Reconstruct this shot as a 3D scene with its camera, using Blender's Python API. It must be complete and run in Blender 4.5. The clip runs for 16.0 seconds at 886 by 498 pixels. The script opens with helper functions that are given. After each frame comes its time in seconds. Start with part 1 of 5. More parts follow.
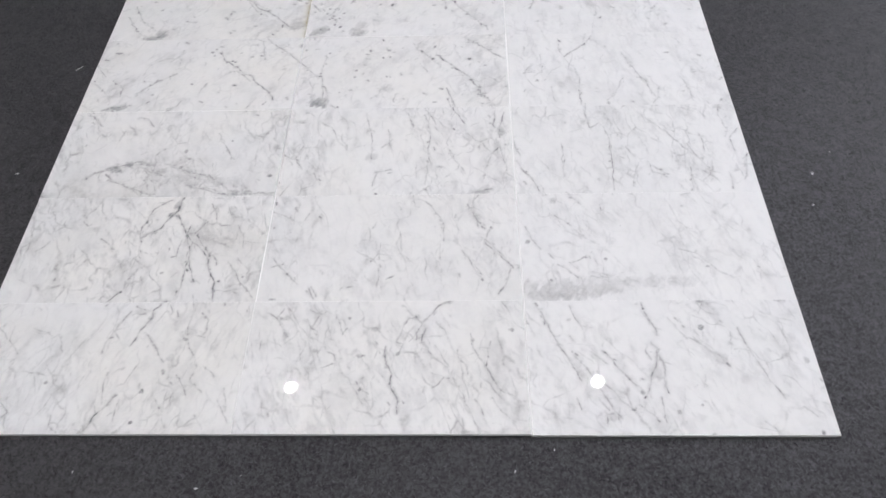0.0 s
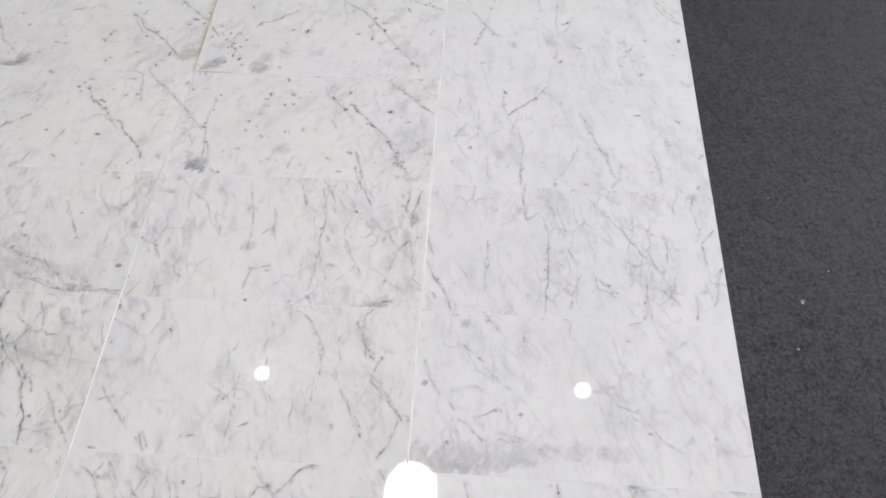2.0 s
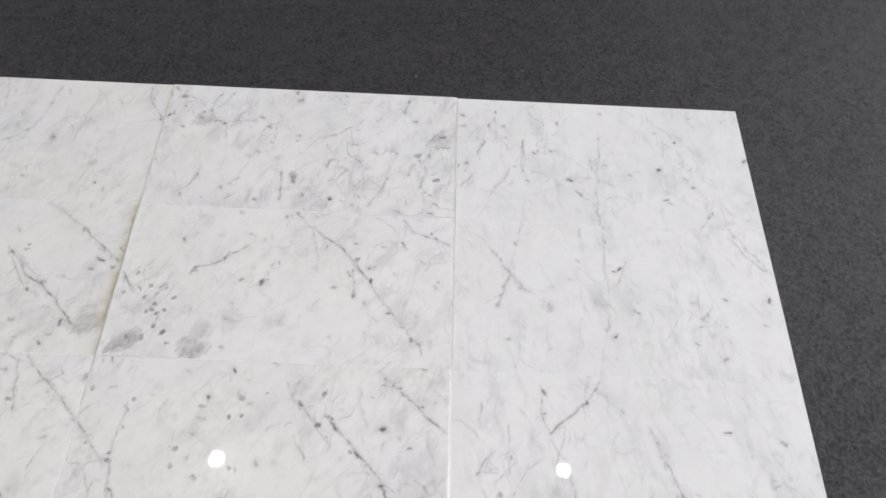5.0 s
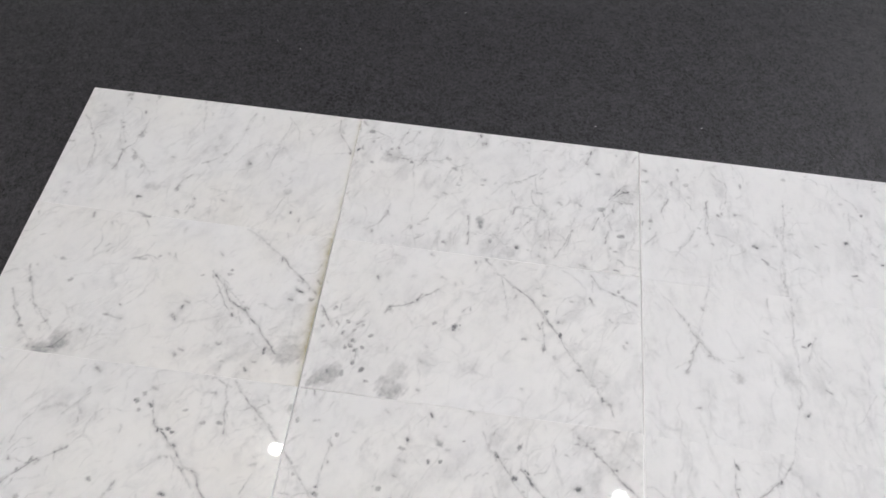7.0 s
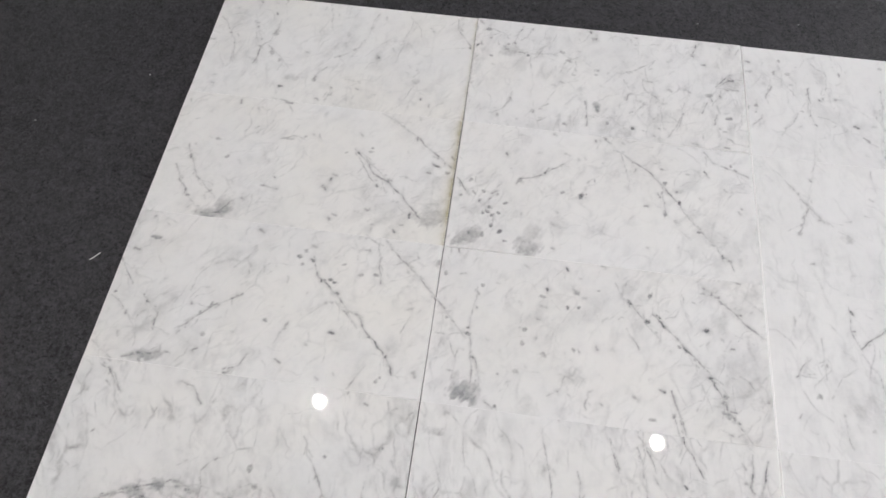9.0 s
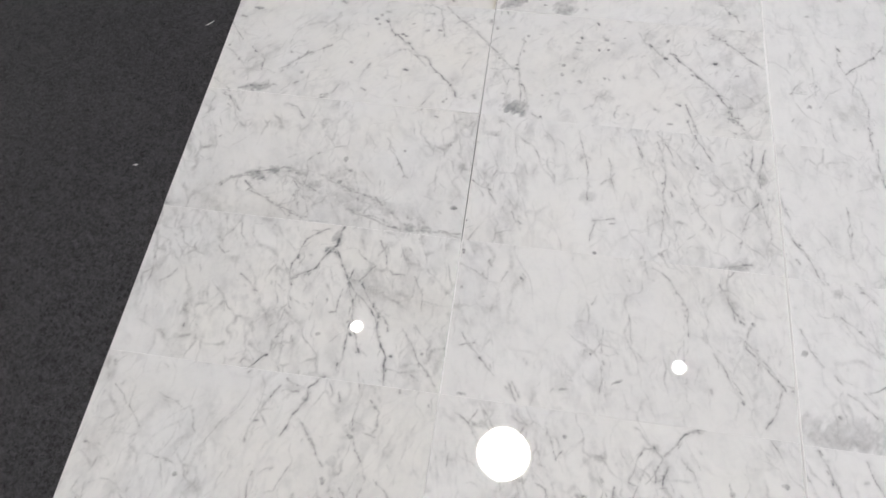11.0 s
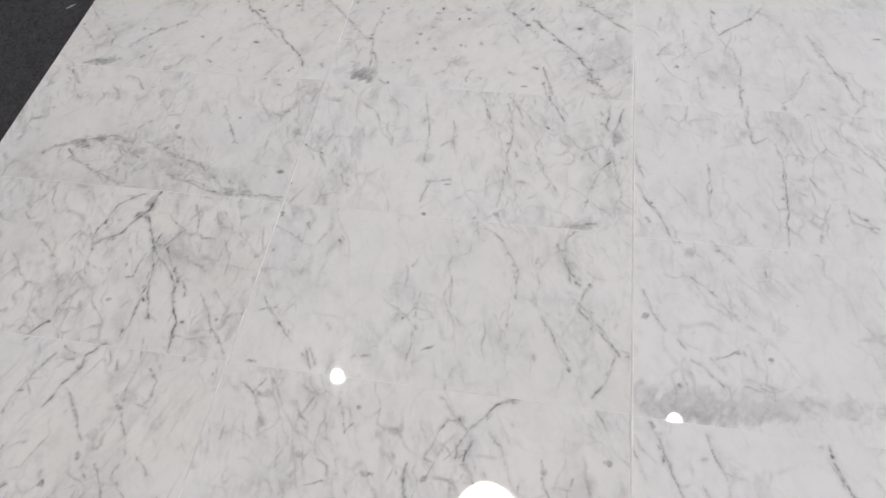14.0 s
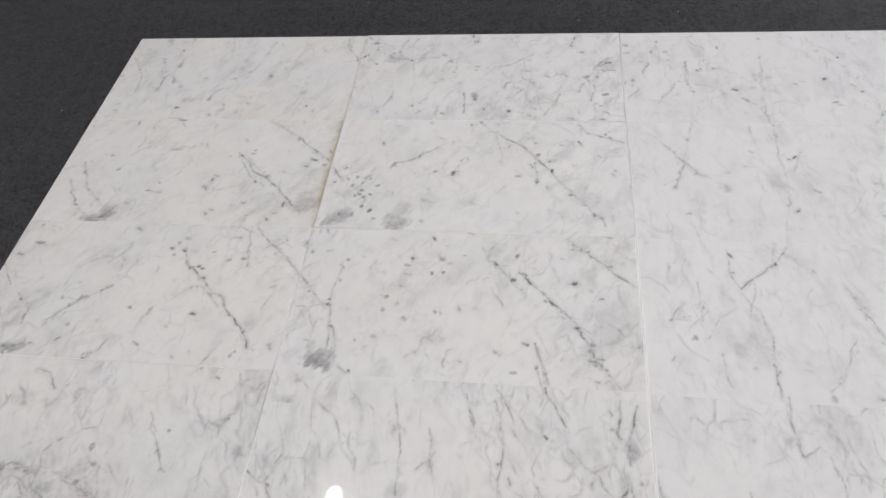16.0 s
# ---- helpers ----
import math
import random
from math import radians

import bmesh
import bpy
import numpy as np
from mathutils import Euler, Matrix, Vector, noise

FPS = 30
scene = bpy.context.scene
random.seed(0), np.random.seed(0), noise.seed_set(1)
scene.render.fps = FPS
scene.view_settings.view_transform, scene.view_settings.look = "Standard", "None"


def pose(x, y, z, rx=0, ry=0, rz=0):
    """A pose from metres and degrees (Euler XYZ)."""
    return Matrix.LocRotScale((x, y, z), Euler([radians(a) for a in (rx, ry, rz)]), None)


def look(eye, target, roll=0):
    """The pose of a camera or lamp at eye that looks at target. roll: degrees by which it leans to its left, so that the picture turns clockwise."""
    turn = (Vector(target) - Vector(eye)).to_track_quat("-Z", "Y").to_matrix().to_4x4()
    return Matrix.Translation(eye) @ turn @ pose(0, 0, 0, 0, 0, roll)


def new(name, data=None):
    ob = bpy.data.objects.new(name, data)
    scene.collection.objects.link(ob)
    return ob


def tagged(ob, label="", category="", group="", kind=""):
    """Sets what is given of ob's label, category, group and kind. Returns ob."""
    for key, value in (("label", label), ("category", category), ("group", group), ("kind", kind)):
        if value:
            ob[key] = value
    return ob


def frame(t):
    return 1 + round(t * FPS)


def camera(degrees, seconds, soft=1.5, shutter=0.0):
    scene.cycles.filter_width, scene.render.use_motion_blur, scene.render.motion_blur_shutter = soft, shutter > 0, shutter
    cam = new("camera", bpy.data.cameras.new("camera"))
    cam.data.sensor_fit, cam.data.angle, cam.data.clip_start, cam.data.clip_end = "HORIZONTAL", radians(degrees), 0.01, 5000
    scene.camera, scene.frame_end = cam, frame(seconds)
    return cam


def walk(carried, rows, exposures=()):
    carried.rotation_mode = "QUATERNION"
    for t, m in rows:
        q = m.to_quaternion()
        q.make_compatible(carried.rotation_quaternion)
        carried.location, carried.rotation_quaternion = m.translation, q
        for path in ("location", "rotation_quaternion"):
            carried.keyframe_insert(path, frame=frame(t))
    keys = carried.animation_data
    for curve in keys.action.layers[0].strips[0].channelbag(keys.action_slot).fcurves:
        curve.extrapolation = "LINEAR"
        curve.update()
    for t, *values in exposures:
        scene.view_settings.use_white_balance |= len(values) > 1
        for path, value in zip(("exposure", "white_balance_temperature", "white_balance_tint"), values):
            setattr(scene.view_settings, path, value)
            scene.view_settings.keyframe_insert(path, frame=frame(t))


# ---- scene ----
cam = camera(68.3, 16.0, soft=1.6)
PATH = [
    (0, (1.082, -0.409, 1.313), (1.026, 0.688, -0.358), -2.9),
    (0.5, (1.151, -0.271, 1.238), (1.129, 0.745, -0.484), -1.8),
    (1, (1.217, -0.153, 1.215), (1.182, 0.793, -0.547), -2.8),
    (1.5, (1.286, -0.021, 1.208), (1.208, 0.929, -0.55), -3.4),
    (2, (1.321, 0.094, 1.201), (1.227, 1.06, -0.547), -2.3),
    (2.5, (1.308, 0.187, 1.174), (1.229, 1.155, -0.574), -1.3),
    (3, (1.296, 0.32, 1.159), (1.279, 1.293, -0.588), -2.0),
    (3.5, (1.288, 0.504, 1.133), (1.363, 1.472, -0.616), -2.0),
    (4, (1.265, 0.686, 1.088), (1.349, 1.636, -0.67), 0.6),
    (4.2, (1.248, 0.738, 1.092), (1.337, 1.684, -0.668), 2.0),
    (6.3, (1.021, 0.929, 1.124), (0.963, 1.885, -0.631), 4.8),
    (6.5, (0.986, 0.933, 1.135), (0.921, 1.878, -0.626), 4.2),
    (7, (0.876, 0.922, 1.155), (0.803, 1.865, -0.607), 3.3),
    (7.5, (0.781, 0.893, 1.162), (0.706, 1.831, -0.603), 3.0),
    (8, (0.722, 0.846, 1.167), (0.642, 1.77, -0.605), 2.6),
    (8.5, (0.711, 0.792, 1.15), (0.606, 1.698, -0.629), 1.3),
    (9, (0.679, 0.647, 1.145), (0.569, 1.541, -0.64), 0.8),
    (9.5, (0.657, 0.476, 1.154), (0.547, 1.368, -0.633), 0.8),
    (10, (0.669, 0.33, 1.176), (0.56, 1.207, -0.617), 0.4),
    (10.2, (0.682, 0.267, 1.168), (0.555, 1.156, -0.619), -0.6),
    (12.3, (0.691, -0.195, 1.098), (0.504, 0.619, -0.72), -4.8),
    (12.5, (0.735, -0.208, 1.065), (0.556, 0.612, -0.751), -4.7),
    (13, (0.914, -0.18, 0.966), (0.724, 0.674, -0.833), -5.3),
    (13.5, (1.029, -0.103, 0.931), (0.793, 0.836, -0.819), -6.2),
    (14, (1.06, -0.017, 0.937), (0.788, 1.014, -0.755), -6.8),
    (14.5, (1.053, 0.095, 0.943), (0.772, 1.2, -0.699), -6.3),
    (15, (1.028, 0.229, 0.943), (0.75, 1.342, -0.695), -6.0),
    (15.5, (1.018, 0.361, 0.956), (0.739, 1.493, -0.669), -7.3),
    (16, (1.036, 0.47, 0.985), (0.763, 1.638, -0.615), -8.7),
]
EXPOSURES = [
    (0.0, 0.14, 6250, 12.0), (0.5, 0.11, 6280, 11.5), (1.0, 0.0, 6340, 11.0), (2.5, 0.0, 6400, 11.0),
    (4.0, 0.04, 6420, 10.5), (7.0, 0.04, 6450, 10.5), (9.0, 0.0, 6480, 10.5), (10.0, 0.0, 6480, 10.5), (12.5, -0.04, 6450, 10.5),
    (13.0, -0.02, 6480, 11.0), (13.5, 0.0, 6480, 11.0), (14.0, -0.2, 6480, 11.0), (15.0, -0.16, 6500, 11.5), (16.0, -0.13, 6500, 11.5),
]
walk(cam, [(t, look(eye, target, roll)) for t, eye, target, roll in PATH], EXPOSURES)

# ---------------------------------------------------------------- world and exposure
world = bpy.data.worlds.new("hall_surroundings")
scene.world = world
world.use_nodes = True
world.node_tree.nodes["Background"].inputs[0].default_value = (0.6, 0.65, 0.7, 1)
world.node_tree.nodes["Background"].inputs[1].default_value = 0.05

CEILING = 4.42
PANEL_GLOW = 165.0
SPOT_GLOW = 243.0


# ---------------------------------------------------------------- node helpers
class Nodes:
    """A node material, built by short calls."""

    def __init__(self, name):
        self.mat = bpy.data.materials.new(name)
        self.mat.use_nodes = True
        self.tree = self.mat.node_tree
        self.bsdf = self.tree.nodes["Principled BSDF"]

    def add(self, kind, sockets=None):
        node = self.tree.nodes.new(kind)
        for key, value in (sockets or {}).items():
            self.plug(node.inputs[key], value)
        return node

    def plug(self, socket, value):
        if isinstance(value, bpy.types.NodeSocket):
            self.tree.links.new(value, socket)
        else:
            socket.default_value = value

    def math(self, op, a, b=0.0, clamp=False):
        node = self.add("ShaderNodeMath", {0: a, 1: b})
        node.operation, node.use_clamp = op, clamp
        return node.outputs[0]

    def noise(self, where, scale, detail=3.0, rough=0.55, distort=0.0):
        return self.add("ShaderNodeTexNoise", {"Vector": where, "Scale": scale, "Detail": detail,
                                               "Roughness": rough, "Distortion": distort}).outputs["Fac"]

    def ramp(self, value, lo, hi, a=0.0, b=1.0):
        node = self.add("ShaderNodeMapRange", {0: value, 1: lo, 2: hi, 3: a, 4: b})
        node.interpolation_type = "SMOOTHSTEP"
        return node.outputs[0]

    def mix(self, fac, a, b, blend="MIX"):
        node = self.add("ShaderNodeMix")
        node.data_type, node.blend_type = "RGBA", blend
        self.plug(node.inputs[0], fac)
        self.plug(node.inputs[6], a)
        self.plug(node.inputs[7], b)
        return node.outputs[2]

    def bump(self, height, strength, distance):
        return self.add("ShaderNodeBump", {"Height": height, "Strength": strength, "Distance": distance}).outputs[0]

    def finish(self, color, rough, normal=None, **more):
        self.plug(self.bsdf.inputs["Base Color"], color)
        self.plug(self.bsdf.inputs["Roughness"], rough)
        if normal is not None:
            self.plug(self.bsdf.inputs["Normal"], normal)
        for key, value in more.items():
            self.plug(self.bsdf.inputs[key.replace("_", " ")], value)
        return self.mat

    def place(self, kind="Object"):
        return self.add("ShaderNodeTexCoord").outputs[kind]


# ---------------------------------------------------------------- materials
def polished_marble():
    n = Nodes("polished white marble")
    where = n.place()
    tone = n.add("ShaderNodeVertexColor")
    tone.layer_name = "stone"
    split = n.add("ShaderNodeSeparateColor", {0: tone.outputs["Color"]})
    vein, cloud, warm = split.outputs[0], split.outputs[1], split.outputs[2]
    rand = n.add("ShaderNodeObjectInfo").outputs["Random"]
    shift = n.add("ShaderNodeVectorMath", {0: where, 1: n.add("ShaderNodeCombineXYZ", {2: n.math("MULTIPLY", rand, 40.0)}).outputs[0]}).outputs[0]
    flake = n.noise(shift, 150.0, 3.0, 0.6)
    fine = n.noise(shift, 520.0, 3.0, 0.65)
    mid = n.noise(shift, 38.0, 5.0, 0.65, 0.4)
    wide = n.noise(shift, 5.0, 3.0, 0.5)
    white = n.mix(wide, (0.80, 0.80, 0.80, 1), (0.745, 0.747, 0.752, 1))
    white = n.mix(n.math("MULTIPLY", warm, 0.8, True), white, (0.80, 0.775, 0.72, 1))
    white = n.mix(n.math("MULTIPLY", n.ramp(mid, 0.46, 0.74), 0.16), white, (0.56, 0.565, 0.585, 1))
    crumble = n.ramp(n.math("ADD", n.math("MULTIPLY", flake, 0.65), n.math("MULTIPLY", fine, 0.35)), 0.33, 0.64, 0.55, 1.25)
    grain = n.ramp(n.math("ADD", n.math("MULTIPLY", flake, 0.5), n.math("MULTIPLY", mid, 0.5)), 0.38, 0.6, 0.78, 1.1)
    grey = n.mix(n.math("MULTIPLY", cloud, grain, True), white, (0.30, 0.303, 0.315, 1))
    color = n.mix(n.math("MULTIPLY", vein, crumble, True), grey, (0.165, 0.166, 0.178, 1))
    # olive shade at the joint, painted into the stone through the alpha channel
    joint_shade = n.math("MULTIPLY", tone.outputs["Alpha"], n.ramp(mid, 0.3, 0.7, 0.5, 1.1), True)
    color = n.mix(joint_shade, color, (0.36, 0.315, 0.19, 1))
    gloss = n.ramp(n.noise(shift, 12.0, 3.0), 0.3, 0.75, 0.012, 0.03)
    wave = n.bump(n.noise(where, 9.0, 1.0), 0.006, 0.01)
    return n.finish(color, gloss, wave, IOR=1.5)


def sawn_marble():
    n = Nodes("sawn marble edge")
    where = n.place()
    color = n.mix(n.noise(where, 60.0, 4.0), (0.95, 0.95, 0.945, 1), (0.90, 0.90, 0.895, 1))
    return n.finish(color, 0.38, n.bump(n.noise(where, 900.0, 2.0), 0.3, 0.0005))


def felt_carpet():
    n = Nodes("charcoal needle-felt carpet")
    where = n.place()
    turned = n.add("ShaderNodeMapping", {"Vector": where, "Rotation": (0, 0, 0.5), "Scale": (1.0, 2.6, 1.0)}).outputs[0]
    turned2 = n.add("ShaderNodeMapping", {"Vector": where, "Rotation": (0, 0, -0.7), "Scale": (2.4, 1.0, 1.0)}).outputs[0]
    clump = n.noise(where, 34.0, 4.0, 0.65, 0.8)
    tuft = n.math("ADD", n.math("MULTIPLY", n.noise(where, 130.0, 5.0, 0.7, 0.6), 0.72), n.math("MULTIPLY", clump, 0.28))
    fibre = n.noise(turned, 210.0, 4.0, 0.7, 1.2)
    fibre2 = n.noise(turned2, 240.0, 4.0, 0.7, 1.2)
    tread = n.noise(where, 3.2, 4.0, 0.6)
    hair = n.math("MAXIMUM", fibre, fibre2)
    base = n.mix(n.ramp(tuft, 0.34, 0.66), (0.002, 0.0019, 0.0024, 1), (0.040, 0.0388, 0.0445, 1))
    base = n.mix(n.math("MULTIPLY", n.ramp(hair, 0.56, 0.78), 0.6), base, (0.11, 0.107, 0.12, 1))
    base = n.mix(n.math("MULTIPLY", n.ramp(tread, 0.35, 0.75), 0.3), base, (0.045, 0.0445, 0.049, 1))
    height = n.math("ADD", n.math("MULTIPLY", tuft, 1.0), n.math("MULTIPLY", hair, 0.6))
    shine = n.ramp(tuft, 0.32, 0.68, 0.22, 0.58)
    return n.finish(base, 0.5, n.bump(height, 0.9, 0.0022), Specular_IOR_Level=shine, Sheen_Weight=0.15, Sheen_Roughness=0.5)


def fibre_wool():
    n = Nodes("carpet fibre")
    rand = n.add("ShaderNodeNewGeometry").outputs["Random Per Island"]
    color = n.mix(n.ramp(rand, 0.2, 1.0), (0.012, 0.0117, 0.013, 1), (0.125, 0.122, 0.132, 1))
    return n.finish(color, 0.85, Specular_IOR_Level=0.2)


def lint_fluff():
    n = Nodes("pale lint")
    rand = n.add("ShaderNodeNewGeometry").outputs["Random Per Island"]
    return n.finish(n.mix(rand, (0.45, 0.45, 0.46, 1), (0.75, 0.75, 0.74, 1)), 0.9)


def plaster(name, a, b):
    n = Nodes(name)
    where = n.place()
    color = n.mix(n.noise(where, 1.7, 5.0, 0.6), a, b)
    return n.finish(color, 0.85, n.bump(n.noise(where, 120.0, 3.0), 0.15, 0.002))


def enamel():
    n = Nodes("white enamelled metal")
    return n.finish(n.mix(n.noise(n.place(), 14.0), (0.78, 0.78, 0.77, 1), (0.70, 0.70, 0.69, 1)), 0.4)


def glow(name, color, strength):
    n = Nodes(name)
    return n.finish((0.8, 0.8, 0.8, 1), 0.5, Emission_Color=color, Emission_Strength=strength)


MARBLE, SAWN, CARPET = polished_marble(), sawn_marble(), felt_carpet()
FIBRE, LINT = fibre_wool(), lint_fluff()
WALL = plaster("painted hall wall", (0.62, 0.62, 0.61, 1), (0.55, 0.55, 0.55, 1))
CEIL = plaster("painted hall ceiling", (0.72, 0.72, 0.71, 1), (0.66, 0.66, 0.66, 1))
ENAMEL = enamel()
PANEL_LIGHT = glow("warm panel diffuser", (1.0, 0.965, 0.935, 1), PANEL_GLOW)
# Fill for unseen added lamps: warm from the west, strong cool from the east.
WARM_FILL = glow("added warm fill diffuser", (1.0, 0.945, 0.88, 1), PANEL_GLOW * 0.8)
COOL_FILL = glow("added cool fill diffuser", (0.93, 0.935, 1.0, 1), PANEL_GLOW * 6.9)
TUBE_LIGHT = glow("fluorescent tube", (1.0, 0.98, 1.0, 1), 8.0)
EDGE_LIGHT = glow("cream diffuser edge", (1.0, 0.95, 0.62, 1), 10.0)
PLATE_LIGHT = glow("dim glass plate", (1.0, 0.98, 0.93, 1), 2.6)
SPOT_LIGHT = glow("downlight lens", (1.0, 0.98, 0.95, 1), SPOT_GLOW)


# ---------------------------------------------------------------- mesh helpers
def mesh_of(name, bm, *materials):
    mesh = bpy.data.meshes.new(name)
    bm.to_mesh(mesh)
    bm.free()
    for m in materials:
        mesh.materials.append(m)
    return mesh


def part(name, bm, material, parent, label=""):
    ob = new(name, mesh_of(name, bm, material))
    ob.parent = parent
    return tagged(ob, label)


def box(bm, x0, x1, y0, y1, z0, z1):
    m = Matrix.Translation(((x0 + x1) / 2, (y0 + y1) / 2, (z0 + z1) / 2)) @ Matrix.Diagonal((x1 - x0, y1 - y0, z1 - z0, 1))
    bmesh.ops.create_cube(bm, size=1, matrix=m)


def structure(name, label, category, material, *sizes):
    bm = bmesh.new()
    box(bm, *sizes)
    return tagged(new(name, mesh_of(name, bm, material)), label, category, kind="structure")


def lathe(profile, steps=48, ring=False):
    """A closed turned shape from (radius, height) pairs; a ring joins its last pair to its first."""
    bm = bmesh.new()
    rings = [[bm.verts.new((r * math.cos(2 * math.pi * i / steps), r * math.sin(2 * math.pi * i / steps), z)) for i in range(steps)] for r, z in profile]
    for a, b in zip(rings, rings[1:]):
        for i in range(steps):
            j = (i + 1) % steps
            bm.faces.new((a[i], a[j], b[j], b[i]))
    if ring:
        for i in range(steps):
            j = (i + 1) % steps
            bm.faces.new((rings[-1][i], rings[-1][j], rings[0][j], rings[0][i]))
    else:
        bm.faces.new(rings[0])
        bm.faces.new(rings[-1])
    bmesh.ops.recalc_face_normals(bm, faces=bm.faces)
    return bm


# ---------------------------------------------------------------- the hall
W0, W1, D0, D1 = -8.5, 10.3, -7.5, 9.5
structure("floor", "dark charcoal needle-felt carpet flecked with pale lint", "carpet", CARPET, W0, W1, D0, D1, -0.12, 0.0)
structure("ceiling", "plain off-white painted ceiling", "ceiling", CEIL, W0, W1, D0, D1, CEILING, CEILING + 0.15)
structure("wall_north", "plain pale grey painted wall", "wall", WALL, W0 - 0.2, W1 + 0.2, D1, D1 + 0.2, -0.12, CEILING + 0.15)
structure("wall_south", "plain pale grey painted wall", "wall", WALL, W0 - 0.2, W1 + 0.2, D0 - 0.2, D0, -0.12, CEILING + 0.15)
structure("wall_west", "plain pale grey painted wall", "wall", WALL, W0 - 0.2, W0, D0, D1, -0.12, CEILING + 0.15)
structure("wall_east", "plain pale grey painted wall", "wall", WALL, W1, W1 + 0.2, D0, D1, -0.12, CEILING + 0.15)


# ---------------------------------------------------------------- ceiling lights
def panel_lamp(x, y, light):
    lamp = tagged(new("panel_light"), "large round white ceiling light, bright diffuser, three of four added unseen", "ceiling light", "ceiling lights")
    lamp.matrix_basis = pose(x, y, CEILING)
    part("rim", lathe([(0.236, 0.0), (0.240, -0.004), (0.240, -0.038), (0.234, -0.044), (0.226, -0.044), (0.222, -0.030), (0.222, 0.0)], ring=True), ENAMEL, lamp, "white enamelled rim")
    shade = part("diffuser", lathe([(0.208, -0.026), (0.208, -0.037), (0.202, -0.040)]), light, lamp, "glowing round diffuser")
    bm = lathe([(0.2085, -0.034), (0.2205, -0.034), (0.2205, -0.026), (0.2085, -0.026)], ring=True)
    part("diffuser_edge", bm, EDGE_LIGHT, shade, "dimmer cream edge of the diffuser")
    return lamp


def down_lamp(x, y, plate=False):
    lamp = tagged(new("downlight"), "small round recessed ceiling downlight, switched on, two of four added unseen", "ceiling light", "ceiling downlights")
    lamp.matrix_basis = pose(x, y, CEILING)
    part("trim_ring", lathe([(0.094, 0.0), (0.094, -0.006), (0.088, -0.010), (0.060, -0.010), (0.051, -0.003), (0.051, 0.0)], ring=True), ENAMEL, lamp, "white trim ring")
    part("lens", lathe([(0.049, -0.001), (0.049, -0.007), (0.045, -0.008)]), SPOT_LIGHT, lamp, "bright lens")
    if plate:
        part("glass_plate", lathe([(0.0955, -0.0005), (0.190, -0.0005), (0.190, -0.005), (0.0955, -0.005)], ring=True), PLATE_LIGHT, lamp, "faintly glowing round glass plate")
    return lamp


def batten_lamp(x, y, turn):
    lamp = tagged(new("batten_light"), "short white ceiling batten with a lit tube", "ceiling light")
    lamp.matrix_basis = pose(x, y, CEILING, 0, 0, turn)
    bm = bmesh.new()
    box(bm, -0.025, 0.025, -0.17, 0.17, -0.03, -0.0005)
    for y0 in (-0.17, 0.145):
        box(bm, -0.012, 0.012, y0, y0 + 0.025, -0.062, -0.028)
    part("housing", bm, ENAMEL, lamp, "white metal housing")
    tube = lathe([(0.008, -0.145), (0.011, -0.140), (0.011, 0.140), (0.008, 0.145)], 16)
    tube.transform(pose(0, 0, -0.048, 90))
    part("tube", tube, TUBE_LIGHT, lamp, "glowing tube")
    return lamp


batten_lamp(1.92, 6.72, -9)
panel_lamp(0.905, 0.935, PANEL_LIGHT)
# The next three panels are added fill, set where the marble won't mirror them.
panel_lamp(0.90, -2.60, PANEL_LIGHT)
panel_lamp(-4.80, 0.95, WARM_FILL)
panel_lamp(6.90, 3.40, COOL_FILL)
# The pair at y -0.99 is added unseen, one grid step behind the mirrored pair.
for x, y in ((-0.505, 1.842), (2.334, 1.842), (-0.505, -0.99), (2.334, -0.99)):
    down_lamp(x, y, plate=(x, y) == (-0.505, 1.842))


# ---------------------------------------------------------------- marble tiles
TILE_W, TILE_D, THICK = 0.6098, 0.3053, 0.0105
PITCH_X, PITCH_Y = 0.6105, 0.3055
STEP = 0.0017
COLUMNS, ROWS = 3, 6
MARKS = {(c, r): [] for c in range(COLUMNS) for r in range(ROWS)}


TABLES = {}


def lattice(u, v, size, seed):
    """Smooth noise from 0 to 1 over millimetres, with cells of the given size."""
    if seed not in TABLES:
        TABLES[seed] = np.random.RandomState(seed).rand(64, 64)
    table = TABLES[seed]
    a, b = u / size + 1000.0, v / size + 1000.0
    i, j = np.floor(a).astype(int), np.floor(b).astype(int)
    s, t = a - i, b - j
    s, t = s * s * (3 - 2 * s), t * t * (3 - 2 * t)
    i0, i1, j0, j1 = i % 64, (i + 1) % 64, j % 64, (j + 1) % 64
    low = table[i0, j0] * (1 - s) + table[i1, j0] * s
    high = table[i0, j1] * (1 - s) + table[i1, j1] * s
    return low * (1 - t) + high * t


def cloudy(u, v, size, seed):
    return 0.55 * lattice(u, v, size, seed) + 0.3 * lattice(u, v, size / 2.1, seed + 1) + 0.15 * lattice(u, v, size / 4.3, seed + 2)


